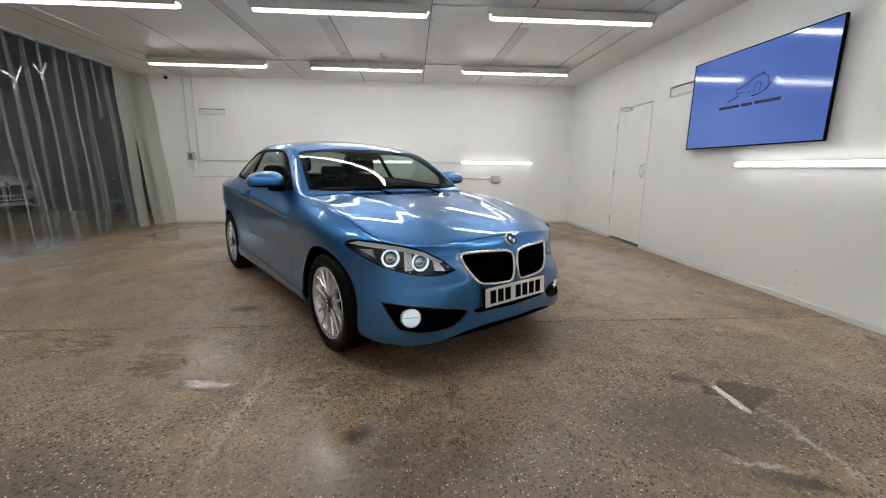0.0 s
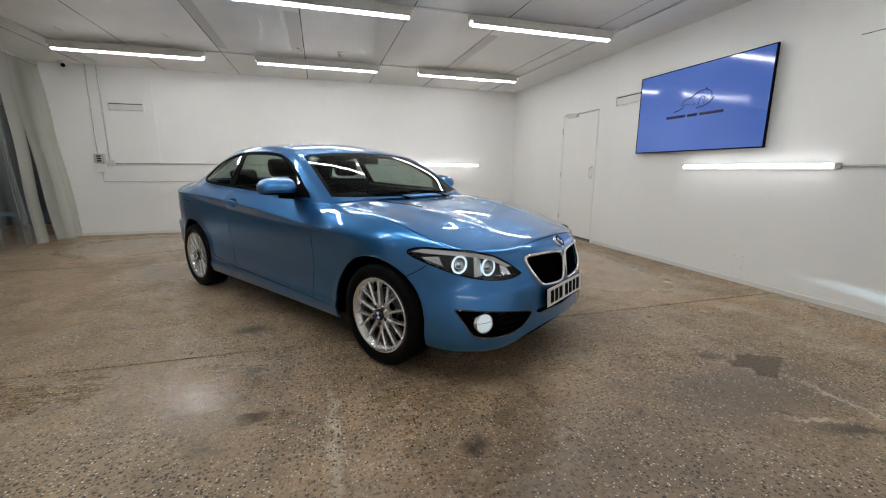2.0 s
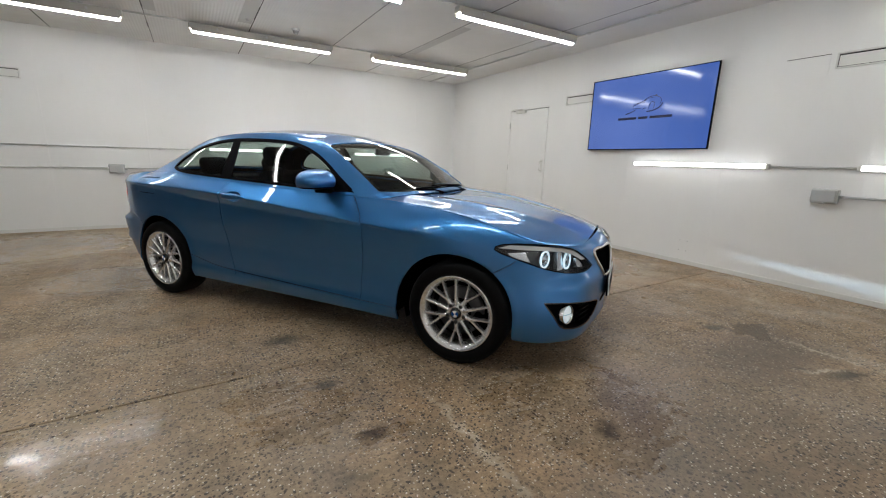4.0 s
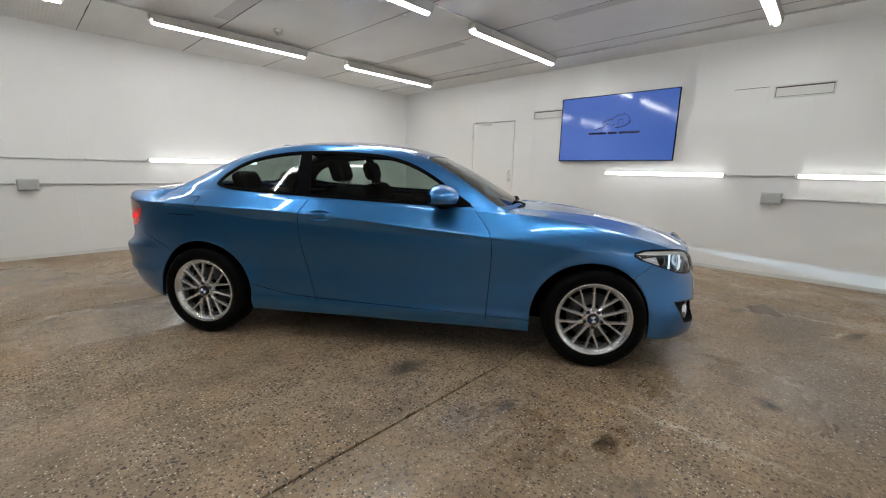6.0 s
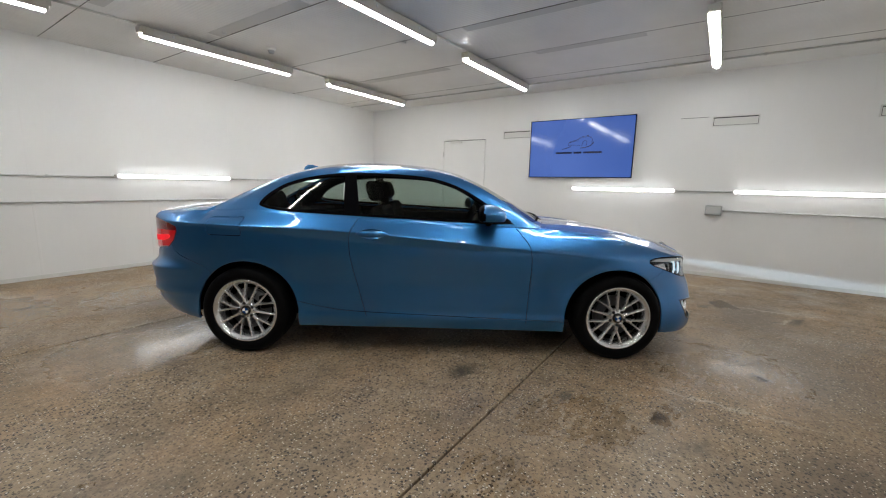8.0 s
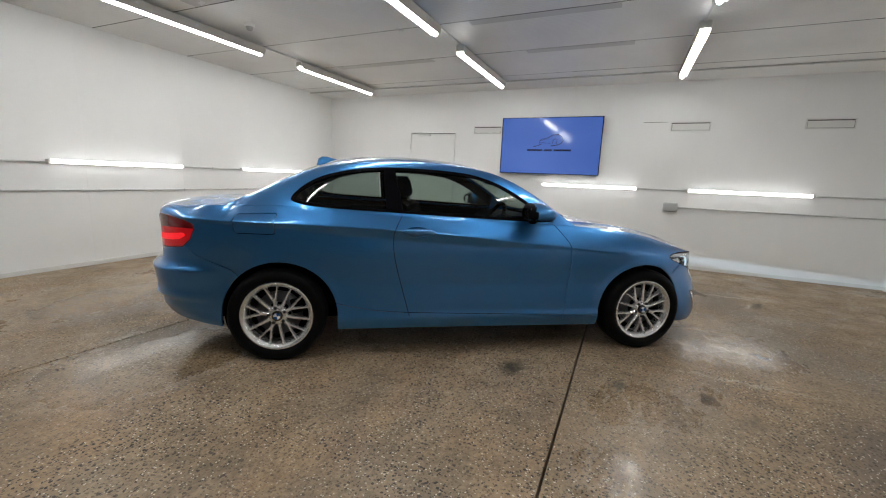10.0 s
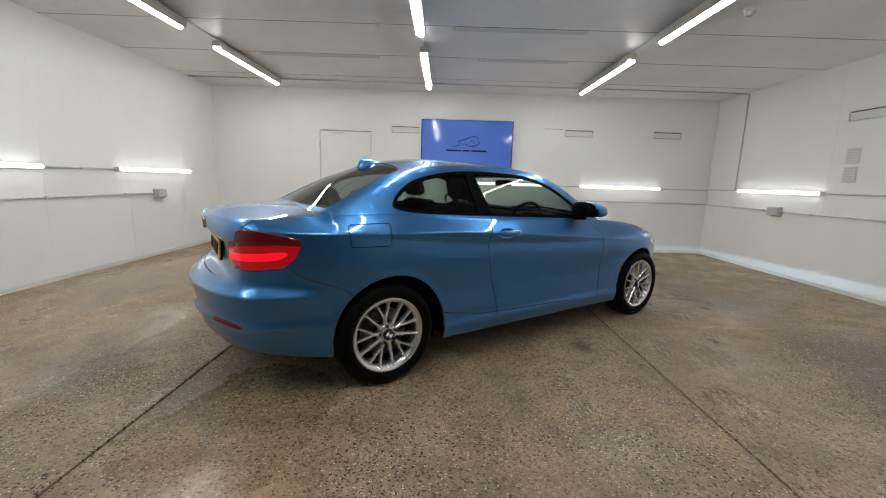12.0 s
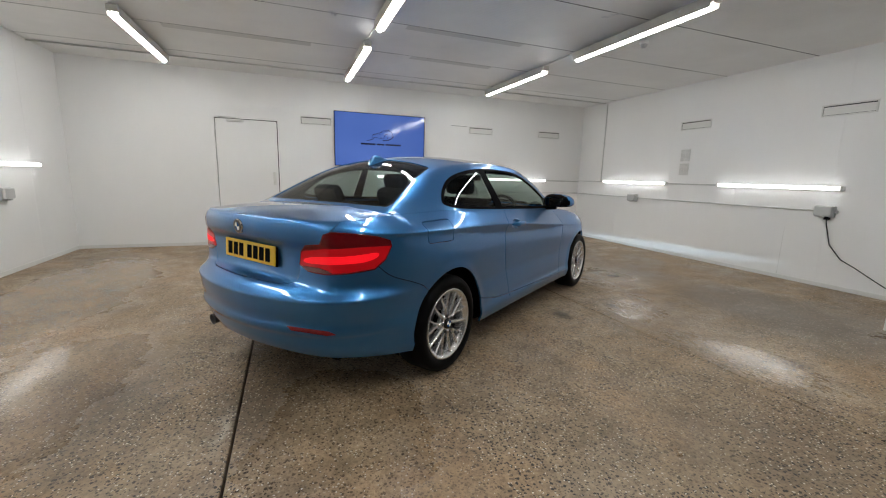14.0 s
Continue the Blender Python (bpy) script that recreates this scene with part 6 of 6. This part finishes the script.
def seat(u, v, z, rake, high, wide, parent_name):
    s = part(parent_name, boxes([((-0.08, -wide / 2, -0.05), (0.44, wide / 2, 0.09))], 0.05), CLOTH, car, "black cloth seat")
    s.matrix_local = pose(u, v, z)
    back = part("backrest", boxes([((-0.06, -wide / 2, 0.0), (0.06, wide / 2, high)), ((-0.04, -wide / 2 + 0.02, 0.05), (0.09, -wide / 2 + 0.09, high - 0.12)), ((-0.04, wide / 2 - 0.09, 0.05), (0.09, wide / 2 - 0.02, high - 0.12))], 0.045), CLOTH, s)
    back.matrix_local = pose(0, 0, 0.04, 0, -rake, 0)
    head = part("headrest", boxes([((-0.055, -0.135, high + 0.035), (0.045, 0.135, high + 0.20))], 0.045), CLOTH, s)
    head.matrix_local = pose(0, 0, 0.04, 0, -rake, 0)
    for d in (-0.05, 0.05):
        rod = part("headrest_rod", tube([(0, d, high - 0.03), (0, d, high + 0.06)], 0.006, 8), CHROME, s)
        rod.matrix_local = pose(0, 0, 0.04, 0, -rake, 0)


for v in (-0.36, 0.36):
    seat(-1.62, v, 0.50, 18, 0.56, 0.47, "front_seat")
    seat(-2.40, v * 0.95, 0.52, 24, 0.46, 0.50, "rear_seat")
part("inner_mirror", boxes([((-1.06, -0.11, 1.215), (-1.035, 0.11, 1.27))], 0.012), BLACK, car, "black inner mirror")

# ---- cowl, wipers, plates, badges, fin, exhaust ----
cowl_out = np.vstack([cowl * (1, 0.97) + (0.004, 0), (cowl * (1, -0.97))[::-1][1:] + (0.004, 0), dense([(-0.615, -0.66), (-0.535, -0.45), (-0.49, -0.2), (-0.48, 0.0), (-0.49, 0.2), (-0.535, 0.45), (-0.615, 0.66)], 0.1)])
sheet_mesh("cowl_panel", cut_sheet(cowl_out, step=0.04)[0], hood_skin, 1, BLACK, car, 1, 0, "black cowl panel", -0.012)
for v0, v1 in ((0.42, -0.18), (-0.08, -0.40)):
    pts = []
    for t in np.linspace(0, 1, 9):
        v = v0 + (v1 - v0) * t
        u = -0.478 - 0.16 * v * v - 0.012 * t
        pts.append((u, v, float(top_z(u) - top_k(u) * v * v) + 0.009))
    part("wiper", tube(pts, 0.008, 8), BLACK, car, "black wiper blade", True)
part("wiper_arm", tube([(-0.43, -0.12, 0.955), (-0.47, -0.20, 0.976), (-0.515, -0.38, 0.985)], 0.009, 8), BLACK, car, "", True)
part("wiper_arm", tube([(-0.45, 0.40, 0.94), (-0.485, 0.25, 0.982), (-0.49, 0.08, 0.994)], 0.009, 8), BLACK, car, "", True)


def number_plate(at, way, mat, label):
    pl = part("number_plate", box((-0.26, -0.004, -0.0555), (0.26, 0.004, 0.0555), 0.004), mat, car, label)
    set_at(pl, at, way)
    x = -0.215
    for k in range(7):
        part("plate_bar", box((x, 0.0035, -0.038), (x + 0.046, 0.0055, 0.038)), BLACK, pl)
        x += 0.061 + (0.028 if k == 3 else 0)
    part("plate_holder", box((-0.262, -0.016, -0.060), (0.262, -0.004, 0.055), 0.004), BLACK, pl)
    return pl


number_plate((0.797, 0, 0.436), (1, 0, 0.06), PLATE_W, "white number plate with dark bars")
number_plate((-3.507, 0, 0.795), (-1, 0, 0.06), PLATE_Y, "yellow number plate with dark bars")


def badge(at, way):
    b = part("badge", lathe([(0.0, 0.004), (0.036, 0.003), (0.041, 0.0), (0.041, -0.012)], 40), CHROME, car, "round badge", True)
    set_at(b, at, way)
    part("badge_ring", lathe([(0.024, 0.0052), (0.038, 0.0046)], 40), GLOSSBLACK, b)
    for k in range(4):
        bm = bmesh.new()
        bm.faces.new([bm.verts.new((0, 0.0058, 0))] + [bm.verts.new((math.cos(t) * 0.023, 0.0055, math.sin(t) * 0.023)) for t in np.linspace(k * math.pi / 2, (k + 1) * math.pi / 2, 8)])
        part("badge_quarter", bm, BADGE_BLUE if k % 2 else BADGE_WHITE, b)


p, n = on_skin((0.0, 0.733))
badge(p + n * 0.008, n)
p, n = on_skin((LEN, 0.945))
badge(p + n * 0.006, n)
bm = bmesh.new()
fin = [(-2.36, 0.0, 0.020), (-2.40, 0.018, 0.022), (-2.45, 0.046, 0.017), (-2.49, 0.058, 0.012), (-2.52, 0.05, 0.010), (-2.535, 0.0, 0.018)]
rows = []
for u, hgt, w in fin:
    z0 = float(top_z(u))
    rows.append([bm.verts.new((u, v, z)) for v, z in ((-w * 1.6, z0 - 0.003), (-w, z0 + hgt * 0.5), (-w * 0.35, z0 + hgt), (w * 0.35, z0 + hgt), (w, z0 + hgt * 0.5), (w * 1.6, z0 - 0.003))])
for a, b in zip(rows, rows[1:]):
    for k in range(5):
        bm.faces.new((a[k], a[k + 1], b[k + 1], b[k]))
bmesh.ops.recalc_face_normals(bm, faces=bm.faces)
part("roof_fin", bm, PAINT, car, "body-coloured aerial fin", True)
ex = part("exhaust_pipe", lathe([(0.030, -0.15), (0.034, 0.0), (0.036, 0.003), (0.031, 0.003), (0.029, -0.10), (0.0, -0.10)], 28), DISC, car, "dark steel exhaust tailpipe", True)
set_at(ex, (-3.555, 0.40, 0.30), (-1, 0, -0.08))

# the beams of the two fog lamps, wide and flat
for side in (1, -1):
    p, n = on_skin(at_nose(0.665, 0.345), -0.03)
    lamp_data = bpy.data.lights.new("fog_beam", "SPOT")
    lamp_data.energy, lamp_data.spot_size, lamp_data.spot_blend, lamp_data.shadow_soft_size = 80.0, radians(120), 0.7, 0.01
    lamp_data.color = (0.55, 0.80, 1.0)
    beam = new("fog_beam", lamp_data)
    beam.parent = car
    beam.matrix_local = look((p[0], side * p[1], p[2]), (p[0] + 1.0, side * (p[1] + 0.05), p[2] - 0.085)) @ Matrix.Diagonal((1.0, 0.024, 1.0, 1.0))


# ---- a white car parked in the hall behind the curtain ----
WHITEPAINT = material("white car paint", (0.72, 0.72, 0.70), 0.3, Coat_Weight=1.0, Coat_Roughness=0.04)
other = copy_thing(car, pose(-9.55, 9.3, 0, 0, 0, -8))
tagged(other, "white parked coupe standing in the hall behind the curtain", "car")
for ob in other.children_recursive:
    if ob.type == "MESH" and ob.material_slots:
        for slot in ob.material_slots:
            if slot.material == PAINT:
                slot.link = "OBJECT"
                slot.material = WHITEPAINT
            elif slot.material in (RING, FOG, TAIL, TAIL_BAR):
                slot.link = "OBJECT"
                slot.material = SILVER if slot.material in (RING, FOG) else REDLENS
